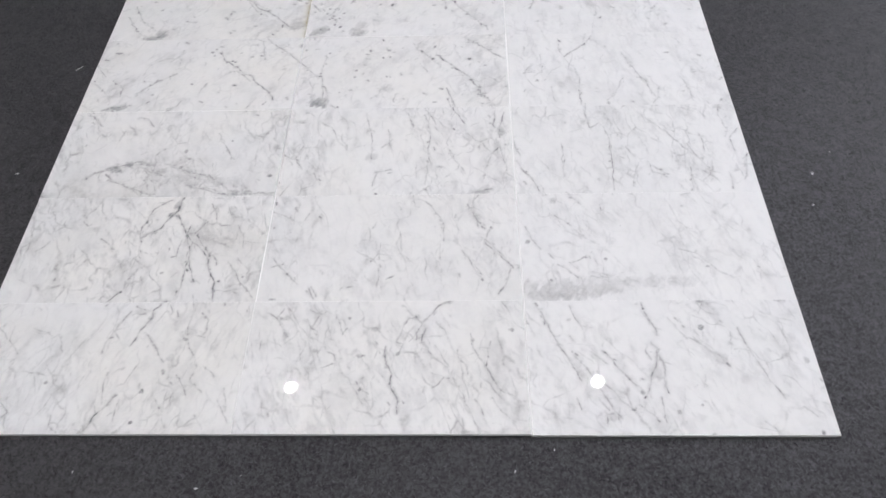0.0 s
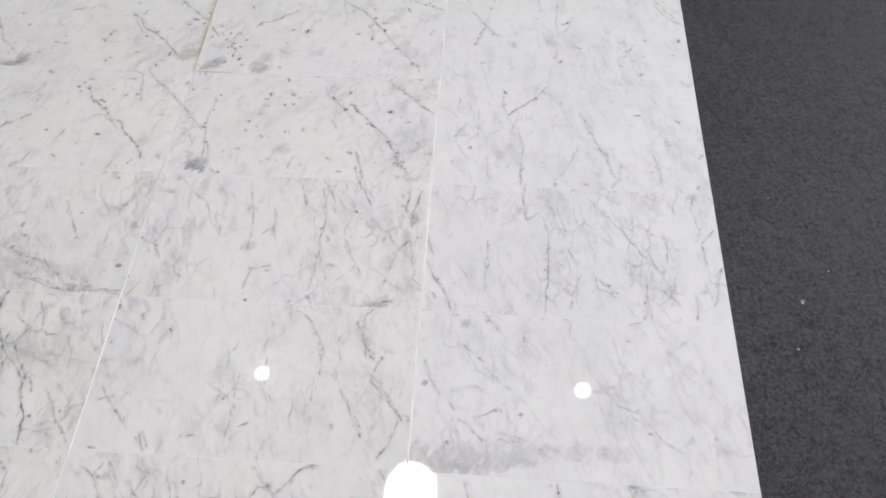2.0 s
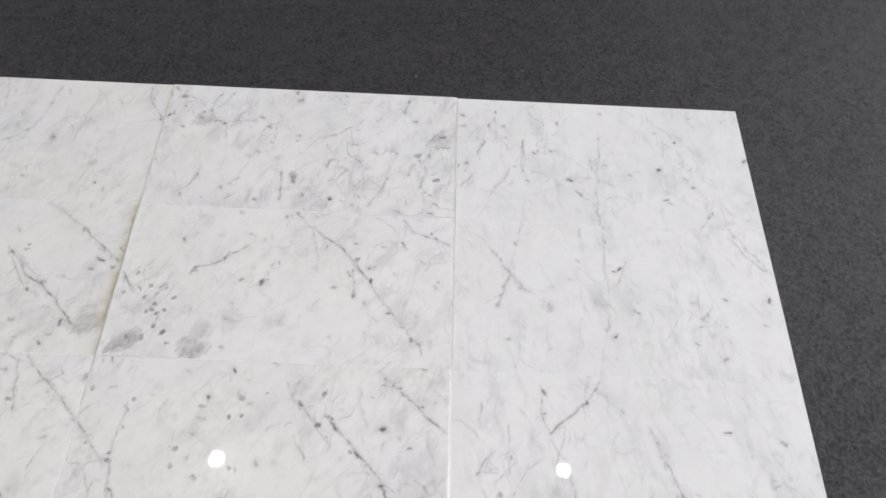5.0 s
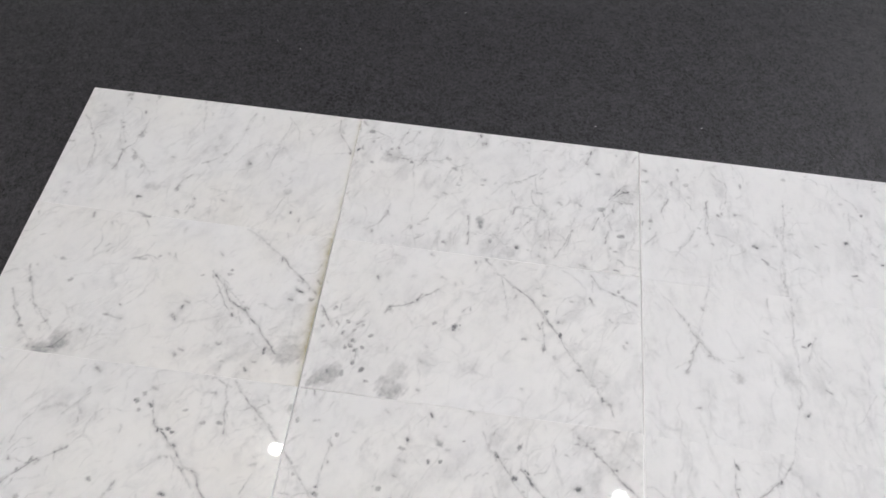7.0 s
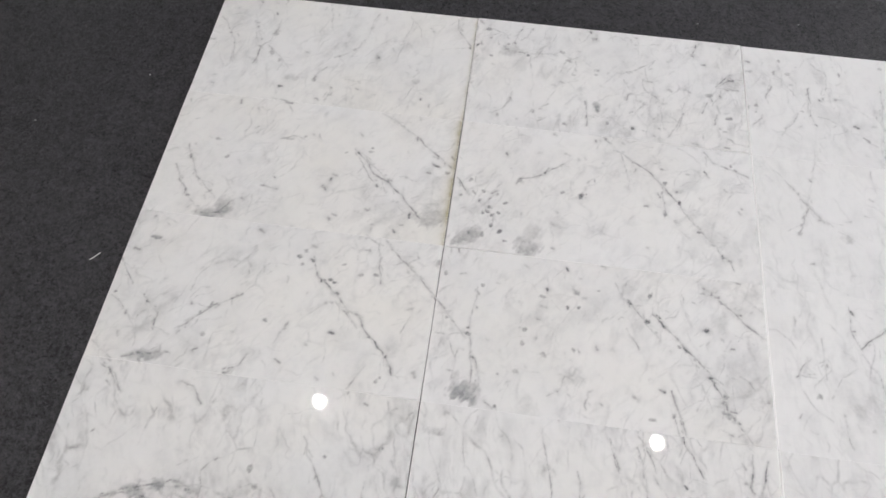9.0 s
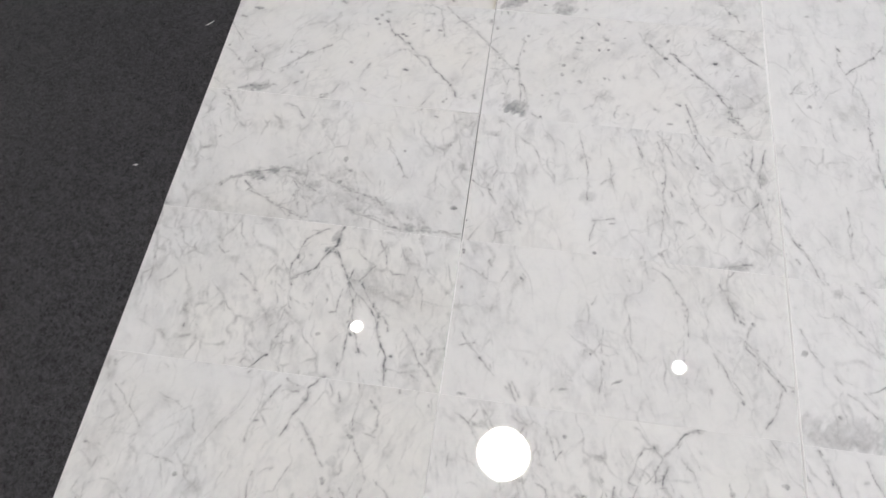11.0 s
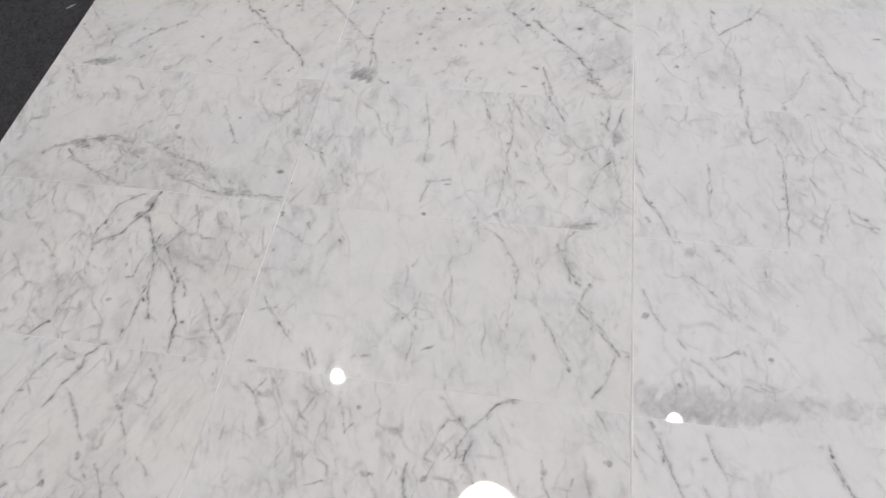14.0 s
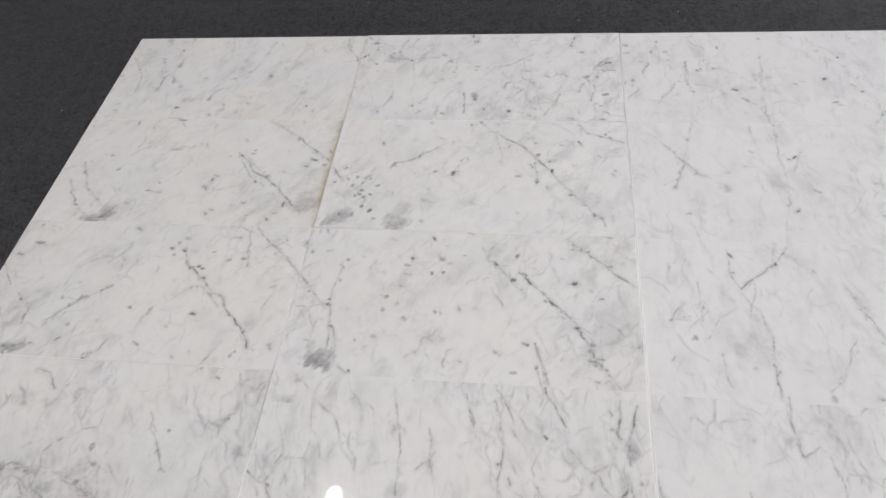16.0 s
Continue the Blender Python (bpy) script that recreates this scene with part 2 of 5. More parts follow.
def cracks(u, v, size, stretch, turn, seed):
    """How near a place lies to the seams of a field of drawn-out cells: 1 on a seam."""
    k = math.radians(turn)
    across, along = u * math.cos(k) + v * math.sin(k), -u * math.sin(k) + v * math.cos(k)
    a = across / size + 0.9 * (cloudy(u, v, size * 1.3, seed) - 0.5) + 50
    b = along / (size * stretch) + 0.6 * (cloudy(u, v, size * 1.3, seed + 5) - 0.5) + 50
    rough = np.random.RandomState(seed)
    px, py = rough.rand(128, 128), rough.rand(128, 128)
    i, j = np.floor(a).astype(int), np.floor(b).astype(int)
    first, second = np.full_like(a, 9.0), np.full_like(a, 9.0)
    for di in (-1, 0, 1):
        for dj in (-1, 0, 1):
            ci, cj = i + di, j + dj
            d = np.hypot(ci + px[ci % 128, cj % 128] - a, cj + py[ci % 128, cj % 128] - b)
            second = np.minimum(second, np.maximum(first, d))
            first = np.minimum(first, d)
    width = (1.2 + 3.4 * lattice(u, v, 40.0, seed + 8)) / size
    return np.exp(-((second - first) / width) ** 2)


def vein(c, r, wide, dark, *points):
    """A dark vein through points in millimetres from the tile's front left corner."""
    MARKS[c, r].append(("vein", wide, dark, points))


def blot(c, r, dark, u, v, ru, rv, turn=0.0, crisp=0.5):
    """A grey patch: its darkness, centre, radii and turn in degrees."""
    MARKS[c, r].append(("blot", dark, u, v, ru, rv, turn, crisp))


def stroke(field, u, v, wide, dark, points, seed, least=0.12):
    """Darkens the field along a broken line."""
    for (x0, y0), (x1, y1) in zip(points, points[1:]):
        reach = 4 * wide + 7
        lo_u, hi_u = min(x0, x1) - reach, max(x0, x1) + reach
        lo_v, hi_v = min(y0, y1) - reach, max(y0, y1) + reach
        i0, i1 = np.searchsorted(u[0], (lo_u, hi_u))
        j0, j1 = np.searchsorted(v[:, 0], (lo_v, hi_v))
        if i1 <= i0 or j1 <= j0:
            continue
        a, b = u[j0:j1, i0:i1], v[j0:j1, i0:i1]
        a2 = a + 6 * (lattice(a, b, 19.0, seed) - 0.5) + 1.6 * (lattice(a, b, 6.0, seed + 9) - 0.5)
        b2 = b + 6 * (lattice(a, b, 19.0, seed + 3) - 0.5) + 1.6 * (lattice(a, b, 6.0, seed + 7) - 0.5)
        dx, dy = x1 - x0, y1 - y0
        h = np.clip(((a2 - x0) * dx + (b2 - y0) * dy) / (dx * dx + dy * dy + 1e-6), 0, 1)
        d = np.hypot(a2 - x0 - h * dx, b2 - y0 - h * dy)
        w = wide * (0.30 + 1.0 * cloudy(a, b, 21.0, seed + 5))
        core = np.exp(-(d / w) ** 2) + 0.30 * np.exp(-(d / (3.4 * w)) ** 2)
        broken = np.clip(2.6 * cloudy(a, b, 15.0, seed + 11) - 0.62, least, 1.45)
        field[j0:j1, i0:i1] = np.maximum(field[j0:j1, i0:i1], dark * core * broken)


# degrees from the tile's depth by which the fine veins run, their number and darkness
LEAN = {
    (0, 0): (-15, 150, 0.18), (1, 0): (20, 170, 0.21), (2, 0): (25, 130, 0.18),
    (0, 1): (10, 170, 0.22), (1, 1): (12, 150, 0.17), (2, 1): (15, 100, 0.13),
    (0, 2): (15, 160, 0.21), (1, 2): (5, 180, 0.19), (2, 2): (8, 150, 0.18),
    (0, 3): (-40, 160, 0.18), (1, 3): (-35, 170, 0.18), (2, 3): (12, 90, 0.14),
    (0, 4): (-40, 130, 0.15), (1, 4): (-40, 160, 0.17), (2, 4): (10, 90, 0.14),
    (0, 5): (-30, 110, 0.14), (1, 5): (-20, 190, 0.20), (2, 5): (8, 140, 0.16),
}


def stone_field(c, r, u, v):
    seed = 101 + 37 * c + 211 * r
    rough = random.Random(seed)
    vein_field = np.zeros_like(u)
    cloud = np.zeros_like(u)
    lean, count, dark = LEAN[c, r]
    # soft smoky streaks and a sparse net of hair veins along the tile's grain
    k = math.radians(lean)
    along, across = -u * math.sin(k) + v * math.cos(k), u * math.cos(k) + v * math.sin(k)
    wob = 30 * (cloudy(along, across, 60.0, seed + 20) - 0.5) + 9 * (cloudy(along, across, 17.0, seed + 24) - 0.5)
    drifts = np.clip(cloudy(u, v, 95.0, seed + 30) * 3.6 - 1.35, 0, 1)
    spread = np.clip(cloudy(u, v, 75.0, seed + 36) * 3.4 - 1.35, 0, 1)
    fade = np.clip(2.4 * cloudy(u, v, 22.0, seed + 44) - 0.6, 0, 1.3)
    smoke = cloudy((across + wob) * 2.3, along * 1.0, 52.0, seed + 40)
    wisps = cloudy((across + wob) * 2.2, along * 1.1, 24.0, seed + 46)
    # the per-tile extra grey is mottled and, in the third row, fades backward
    cloud += np.clip(cloudy(u, v, 120.0, seed + 33) - 0.45, 0, 1) * 0.22 + EXTRA_GREY.get((c, r), 0.0) * np.clip(3.2 * cloudy(u, v, 85.0, seed + 34) - 0.85, 0, 1.6) * (np.clip((250 - v) / 160, 0, 1) if r == 2 else 1.0)
    cloud += np.clip(smoke - 0.47, 0, 1) * (0.18 + drifts) * 3.5 * dark
    cloud += np.clip(wisps - 0.52, 0, 1) * (0.14 + spread) * 3.4 * dark
    ridge = 1 - np.abs(2 * cloudy((across + wob) * 2.6, along * 0.75, 50.0, seed + 21) - 1) * 8
    vein_field = np.maximum(vein_field, np.clip(ridge, 0, 1) * drifts * fade * dark * 0.7)
    vein_field = np.maximum(vein_field, cracks(u, v, 36.0, 2.3, lean, seed + 50) * spread * fade * dark * (1.2 if r > 2 else 1.9))
    vein_field = np.maximum(vein_field, cracks(u, v, 64.0, 2.5, lean + 9, seed + 60) * (0.15 + 0.85 * drifts) * fade * dark * (1.2 if r > 2 else 1.9))

    def weight(x, y):
        j, i = min(max(int(y / 305 * (len(v) - 1)), 0), len(v) - 1), min(max(int(x / 610 * (u.shape[1] - 1)), 0), u.shape[1] - 1)
        return drifts[j, i]

    # short loose strokes, gathered in drifts
    for i in range(count):
        x, y = rough.uniform(-10, 620), rough.uniform(-10, 315)
        turn = math.radians(lean + rough.gauss(0, 24))
        long = rough.random() < 0.42
        far = rough.uniform(30, 95) if long else rough.uniform(5, 18)
        steps = 5 if long else 2
        pts = [(x, y)]
        gather = (0.35 + 0.9 * weight(x, y)) * (0.9 if r > 2 else 0.68)
        for _ in range(steps):
            turn += rough.gauss(0, 0.4)
            x, y = x - math.sin(turn) * far / steps, y + math.cos(turn) * far / steps
            pts.append((x, y))
        stroke(vein_field, u, v, rough.uniform(0.8, 1.6) if long else rough.uniform(1.1, 2.4), gather * dark * (rough.uniform(0.8, 1.6) if long else rough.uniform(0.4, 1.4)), pts, seed + i % 40)
    # lens-shaped flecks of grey mineral
    for i in range(count // 3 if r > 2 else count // 5):
        x, y = rough.uniform(0, 610), rough.uniform(0, 305)
        turn = math.radians(lean + (90 if r > 2 else 20) + rough.gauss(0, 30))
        far = rough.uniform(3, 10)
        depth = min(0.75, 0.18 + rough.expovariate(4.6)) * (0.6 + 0.8 * weight(x, y)) * (1.0 if r > 2 else 0.6)
        stroke(vein_field, u, v, rough.uniform(1.8, 3.6), depth, [(x, y), (x - math.sin(turn) * far, y + math.cos(turn) * far)], seed + i % 40)
    for i, mark in enumerate(MARKS[c, r]):
        if mark[0] == "vein":
            stroke(vein_field, u, v, mark[1] * 0.72, mark[2] * 1.2, mark[3], seed + 60 + i, 0.42)
            # a smoky halo, darker knots and hair branches beside the vein
            stroke(cloud, u, v, 4.0 + mark[1], mark[2] * 0.34, mark[3], seed + 90 + i)
            for (x0, y0), (x1, y1) in zip(mark[3], mark[3][1:]):
                for _ in range(int(math.hypot(x1 - x0, y1 - y0) / (12 if r > 2 else 22) + rough.random())):
                    k = rough.random()
                    x, y = x0 + k * (x1 - x0) + rough.gauss(0, 2.2), y0 + k * (y1 - y0) + rough.gauss(0, 2.2)
                    turn = math.atan2(y1 - y0, x1 - x0)
                    if rough.random() < 0.5:
                        turn, far = turn + rough.gauss(0, 0.4), rough.uniform(2, 7)
                        stroke(vein_field, u, v, rough.uniform(1.4, 2.6), mark[2] * rough.uniform(0.7, 1.6), [(x, y), (x + far * math.cos(turn), y + far * math.sin(turn))], seed + i % 40)
                    else:
                        turn, far = turn + rough.gauss(0, 0.6), rough.uniform(10, 38)
                        stroke(vein_field, u, v, rough.uniform(0.7, 1.2), mark[2] * rough.uniform(0.3, 0.65), [(x, y), (x + far * math.cos(turn), y + far * math.sin(turn))], seed + i % 40)
        else:
            _, dark2, x, y, ru, rv, turn, crisp = mark
            k = math.radians(turn)
            a = ((u - x) * math.cos(k) + (v - y) * math.sin(k)) / ru
            b = (-(u - x) * math.sin(k) + (v - y) * math.cos(k)) / rv
            size = min(max(ru, rv), 30.0)
            comb = cloudy((u - 0.6 * v) * 1.5, (v + 0.6 * u) * 0.5, 14.0, seed + 55 + i)
            d = np.hypot(a, b) + 1.3 * (cloudy(u, v, size, seed + 50 + i) - 0.5) + 1.3 * (comb - 0.5)
            soft = np.clip((1.25 - d) / (1.15 - 0.8 * crisp), 0, 1)
            if max(ru, rv) < 8:
                vein_field = np.maximum(vein_field, dark2 * soft * 1.05)
            else:
                depth = dark2 * soft * (0.5 + 0.55 * cloudy(u, v, 12.0, seed + 70 + i) + 0.55 * comb) * np.clip(1.0 - 0.3 * (v - y) / rv, 0.6, 1.25)
                if crisp < 0.5 and ru > 20:
                    seams = np.maximum(cracks(u, v, 27.0, 1.6, 60.0, seed + 80 + i), 0.6 * cracks(u, v, 13.0, 1.7, 25.0, seed + 83 + i)) * np.clip(2.2 * cloudy(u, v, 26.0, seed + 86 + i) - 0.4, 0.1, 1.2)
                    depth = depth * (0.55 + 0.5 * seams)
                    vein_field = np.maximum(vein_field, 0.55 * dark2 * np.clip(soft * 1.5, 0, 1) * seams * cloudy(u, v, 20.0, seed + 81))
                cloud = np.maximum(cloud, depth)
    # the light's warm cast, mottled and put into the stone colour
    warm = np.clip(cloudy(u, v, 170.0, seed + 90) * 1.3 - 0.35, 0, 1) * LIGHT_TINT[c]
    # painted shade that deepens towards the right-hand joint
    joint_shade = np.zeros_like(u)
    if (c, r) in JOINT_SHADES:
        reach, start, dark2 = JOINT_SHADES[c, r]
        joint_shade = dark2 * np.exp(-(610 - u) / reach) * np.clip((v - start) / 60, 0, 1) * (0.5 + cloudy(u, v, 40.0, seed + 95))
    return np.clip(vein_field, 0, 1), np.clip(cloud, 0, 1), np.clip(warm, 0, 1), np.clip(joint_shade, 0, 1)


# Warm cast of the light, painted into each column from left to right.
LIGHT_TINT = (0.75, 0.5, 0.15)
EXTRA_GREY = {(0, 0): 0.05, (0, 1): 0.10, (0, 2): 0.12, (1, 0): 0.03, (1, 1): 0.03, (1, 2): 0.05}     # how much extra cloudy grey single tiles get
JOINT_SHADES = {(0, 4): (8.0, -40, 1.0), (0, 5): (4.0, -60, 0.6)}     # olive shade painted along a joint beside raised tiles: reach, start, depth


def quad_mesh(name, verts, quads, material):
    mesh = bpy.data.meshes.new(name)
    mesh.vertices.add(len(verts))
    mesh.vertices.foreach_set("co", verts.ravel())
    mesh.loops.add(quads.size)
    mesh.loops.foreach_set("vertex_index", quads.ravel())
    mesh.polygons.add(len(quads))
    mesh.polygons.foreach_set("loop_start", np.arange(0, quads.size, 4))
    mesh.materials.append(material)
    mesh.update(calc_edges=True)
    return mesh


def marble_tile(c, r, label, left=0.0003, right=0.0003, taper=9.0):
    """One slab: a finely divided polished face, eased edges and sawn sides."""
    nx, ny = round(TILE_W / STEP) + 1, round(TILE_D / STEP) + 1
    edge = 0.00012
    xs, ys = np.linspace(left, TILE_W - right, nx), np.linspace(edge, TILE_D - edge, ny)
    gx, gy = np.meshgrid(xs, ys)
    gx = np.where(gx == xs[0], 0.0003 + (left - 0.0003) * np.clip((taper - gy) / 0.05, 0, 1), gx)
    top = np.column_stack([gx.ravel(), gy.ravel(), np.full(gx.size, THICK)])
    loop = [(0, i) for i in range(nx)] + [(j, nx - 1) for j in range(1, ny)] + [(ny - 1, i) for i in range(nx - 2, -1, -1)] + [(j, 0) for j in range(ny - 2, 0, -1)]
    ring = np.array([j * nx + i for j, i in loop])
    rim = top[ring].copy()
    rim[:, 0] = np.where(rim[:, 0] <= left + 1e-6, 0, np.where(rim[:, 0] >= TILE_W - right - 1e-6, TILE_W, rim[:, 0]))
    rim[:, 1] = np.where(rim[:, 1] <= edge + 1e-6, 0, np.where(rim[:, 1] >= TILE_D - edge - 1e-6, TILE_D, rim[:, 1]))
    rim[:, 2] = THICK - 0.0006
    low = rim.copy()
    low[:, 2] = 0.0
    n1 = len(ring)
    jj, ii = np.meshgrid(np.arange(ny - 1), np.arange(nx - 1), indexing="ij")
    first = (jj * nx + ii).ravel()
    face = quad_mesh("polished_face", top, np.column_stack([first, first + 1, first + nx + 1, first + nx]), MARBLE)
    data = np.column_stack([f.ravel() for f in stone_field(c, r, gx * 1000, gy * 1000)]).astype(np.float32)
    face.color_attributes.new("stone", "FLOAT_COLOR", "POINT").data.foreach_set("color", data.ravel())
    here, there = np.arange(n1), (np.arange(n1) + 1) % n1
    bevel = np.column_stack([n1 + here, n1 + there, there, here])
    side = np.column_stack([2 * n1 + here, 2 * n1 + there, n1 + there, n1 + here])
    edges = quad_mesh("sawn_edge", np.vstack([top[ring], rim, low]), np.vstack([bevel, side]), SAWN)
    tile = tagged(new("marble_tile"), label, "marble tile", "marble tiles laid in a grid")
    x, y, turn, tip_x, tip_y, lift = SETTLE.get((c, r), (0, 0, 0, 0, 0, 0))
    tile.matrix_basis = pose(c * PITCH_X + x, r * PITCH_Y + y, lift, tip_x, tip_y, turn)
    new("polished_face", face).parent = tile
    tagged(new("sawn_edge", edges), "matt white sawn stone edge").parent = tile
    return tile


# millimetre shifts, small turns and tips of single tiles as they were laid
SETTLE = {
    (0, 0): (-0.0002, 0.0, 0.00, 0.00, 0.00, 0.0),
    (0, 2): (-0.0013, 0.0, 0.00, 0.00, 0.00, 0.0),
    (0, 3): (-0.0009, 0.0, 0.00, 0.02, -0.13, 0.0),
    (0, 4): (-0.0006, 0.0, 0.04, 0.00, 0.00, 0.0),
    (1, 0): (0.0, 0.0, 0.00, -0.10, 0.00, 0.0006),
    (1, 1): (0.0, 0.0, 0.00, 0.00, 0.04, 0.0004),
    (1, 2): (0.0, 0.0, 0.00, 0.25, 0.00, 0.0),
    (1, 3): (0.0, 0.0, 0.00, 0.00, -0.12, 0.0),
    (1, 4): (0.0006, 0.0, 0.00, 0.00, 0.22, 0.0024),
    (1, 5): (0.0006, 0.0, 0.10, 0.00, 0.18, 0.0019),
    (2, 0): (-0.0007, -0.0025, 0.00, 0.18, 0.08, 0.0013),
    (2, 1): (-0.0008, -0.0025, 0.00, 0.00, 0.06, 0.0015),
    (2, 2): (-0.0008, -0.0025, 0.00, 0.20, 0.06, 0.0015),
    (2, 3): (-0.0007, -0.0025, 0.00, 0.00, 0.04, 0.0013),
    (2, 4): (-0.0004, -0.0028, 0.00, 0.00, 0.03, 0.0011),
    (2, 5): (-0.0007, -0.0030, 0.00, 0.00, 0.05, 0.0014),
}
# front row, left tile
vein(0, 0, 1.4, 0.32, (22, 298), (41, 306), (69, 322))
vein(0, 0, 3.0, 0.60, (305, 7), (313, 30), (323, 46), (338, 65), (348, 84))
vein(0, 0, 2.2, 0.37, (328, 66), (318, 100), (320, 132))
vein(0, 0, 1.8, 0.37, (358, 26), (360, 55), (360, 75))
vein(0, 0, 1.8, 0.32, (347, 104), (361, 111), (376, 149))
vein(0, 0, 1.4, 0.37, (330, 133), (347, 144))
blot(0, 0, 0.50, 438, 136, 6, 4, -80)
blot(0, 0, 0.65, 404, 92, 5, 3, -56)
blot(0, 0, 0.78, 398, 24, 4, 3, 11)
blot(0, 0, 0.52, 190, 112, 4, 3, 14)
vein(0, 0, 1.7, 0.32, (74, 244), (75, 210), (102, 179))
vein(0, 0, 1.6, 0.32, (35, 246), (68, 215))
vein(0, 0, 1.7, 0.32, (132, 139), (165, 133), (188, 125))
vein(0, 0, 1.7, 0.28, (103, 72), (128, 45), (122, 34))
vein(0, 0, 1.8, 0.28, (211, 86), (235, 59), (252, 51))
vein(0, 0, 1.8, 0.32, (227, 38), (228, 18), (248, 2))
vein(0, 0, 1.6, 0.28, (393, 206), (413, 186))
vein(0, 0, 1.7, 0.28, (507, 146), (499, 114), (533, 88))
vein(0, 0, 1.4, 0.28, (570, 73), (584, 46), (602, 21))
vein(0, 0, 1.6, 0.28, (528, 39), (548, 13))
vein(0, 0, 1.8, 0.32, (492, 223), (513, 219))
vein(0, 0, 1.8, 0.28, (452, 128), (470, 90), (471, 60))
vein(0, 0, 1.7, 0.28, (434, 75), (455, 48))
vein(0, 0, 1.6, 0.37, (31, 84), (24, 62), (55, 50))
vein(0, 0, 1.4, 0.32, (184, 224), (202, 181))
vein(0, 0, 1.4, 0.28, (120, 239), (149, 231), (168, 222))
vein(0, 0, 2.4, 0.41, (374, 227), (398, 208), (416, 180), (432, 157))
vein(0, 0, 2.2, 0.41, (492, 280), (511, 259), (515, 237))
blot(0, 0, 0.35, 446, 169, 11, 11, 29)
blot(0, 0, 0.52, 471, 212, 5, 3, -6)
blot(0, 0, 0.59, 596, 282, 3, 3, -31)
blot(0, 0, 0.45, 438, 138, 6, 4, -27)
vein(0, 0, 2.2, 0.37, (471, 129), (490, 99), (501, 79))
blot(0, 0, 0.59, 402, 91, 4, 4, 16)
vein(0, 0, 1.9, 0.37, (478, 204), (497, 171), (510, 145))
vein(0, 0, 1.9, 0.37, (524, 150), (551, 128))
vein(0, 0, 1.8, 0.32, (579, 98), (589, 48))
vein(0, 0, 2.0, 0.52, (290, 333), (276, 318), (264, 305))
vein(0, 0, 3.0, 0.52, (402, 306), (388, 291), (382, 283))
vein(0, 0, 2.6, 0.48, (382, 283), (382, 265), (372, 248), (363, 234), (358, 214), (350, 199))
vein(0, 0, 2.0, 0.42, (338, 299), (357, 284), (372, 282))
vein(0, 0, 2.0, 0.40, (336, 274), (365, 276))
vein(0, 0, 2.6, 0.40, (327, 283), (312, 251), (304, 224), (294, 203), (292, 179))
vein(0, 0, 1.6, 0.35, (416, 302), (424, 280))
vein(0, 0, 2.0, 0.42, (438, 282), (441, 269))
vein(0, 0, 1.6, 0.36, (459, 326), (469, 307), (474, 286), (471, 256), (468, 231))
vein(0, 0, 2.0, 0.42, (465, 214), (477, 214), (480, 199))
blot(0, 0, 0.60, 380, 264, 8, 6)
blot(0, 0, 0.32, 350, 281, 15, 9)
# front row, middle tile
blot(1, 0, 0.50, 368, 264, 10, 9, 10)
vein(1, 0, 2.2, 0.46, (519, 157), (527, 135), (543, 109), (555, 92))
blot(1, 0, 0.50, 494, 208, 4, 4, -45)
vein(1, 0, 1.7, 0.37, (547, 95), (576, 81), (601, 67))
vein(1, 0, 1.7, 0.41, (533, 75), (553, 47), (569, 32))
vein(1, 0, 1.7, 0.37, (472, 76), (484, 51))
vein(1, 0, 1.8, 0.37, (498, 71), (514, 37))
blot(1, 0, 0.78, 256, 94, 3, 3, 9)
vein(1, 0, 1.7, 0.32, (203, 185), (209, 166))
blot(1, 0, 0.65, 257, 172, 6, 3, 10)
blot(1, 0, 0.52, 221, 262, 3, 3, 14)
vein(1, 0, 1.4, 0.32, (282, 206), (294, 177))
vein(1, 0, 1.7, 0.32, (123, 260), (139, 240))
vein(1, 0, 1.6, 0.32, (266, 76), (282, 50))
vein(1, 0, 1.4, 0.32, (562, 305), (579, 276))
vein(1, 0, 1.7, 0.32, (60, 258), (83, 270))
vein(1, 0, 1.9, 0.37, (122, 258), (136, 239), (152, 228))
vein(1, 0, 1.9, 0.32, (27, 186), (31, 211))
vein(1, 0, 1.8, 0.44, (32, 278), (57, 264), (70, 244), (86, 218))
vein(1, 0, 1.6, 0.32, (57, 264), (68, 287))
vein(1, 0, 2.0, 0.46, (339, 293), (357, 275), (369, 263), (381, 252))
vein(1, 0, 2.4, 0.64, (450, 305), (428, 297), (412, 280), (396, 263), (386, 252))
vein(1, 0, 2.2, 0.67, (352, 261), (369, 266), (381, 246), (372, 224), (371, 208))
vein(1, 0, 2.0, 0.46, (352, 261), (341, 241), (337, 221), (326, 203))
vein(1, 0, 2.2, 0.64, (308, 192), (304, 176), (310, 150), (320, 129), (322, 98), (331, 83), (337, 68), (335, 44))
vein(1, 0, 1.8, 0.40, (326, 203), (342, 197), (333, 176))
vein(1, 0, 2.0, 0.64, (392, 238), (385, 218), (384, 202))
vein(1, 0, 1.8, 0.46, (384, 199), (398, 180), (414, 166), (430, 153), (440, 141))
vein(1, 0, 1.6, 0.40, (412, 196), (428, 169), (442, 148))
vein(1, 0, 1.6, 0.42, (414, 254), (430, 234), (440, 207))
vein(1, 0, 1.4, 0.34, (432, 263), (444, 240))
vein(1, 0, 1.8, 0.42, (460, 185), (462, 166), (482, 148), (484, 127))
vein(1, 0, 1.8, 0.42, (490, 223), (496, 190), (512, 163), (522, 142), (529, 129))
vein(1, 0, 1.5, 0.40, (536, 203), (528, 184), (522, 147))
vein(1, 0, 1.6, 0.40, (446, 132), (458, 107), (474, 82), (476, 67))
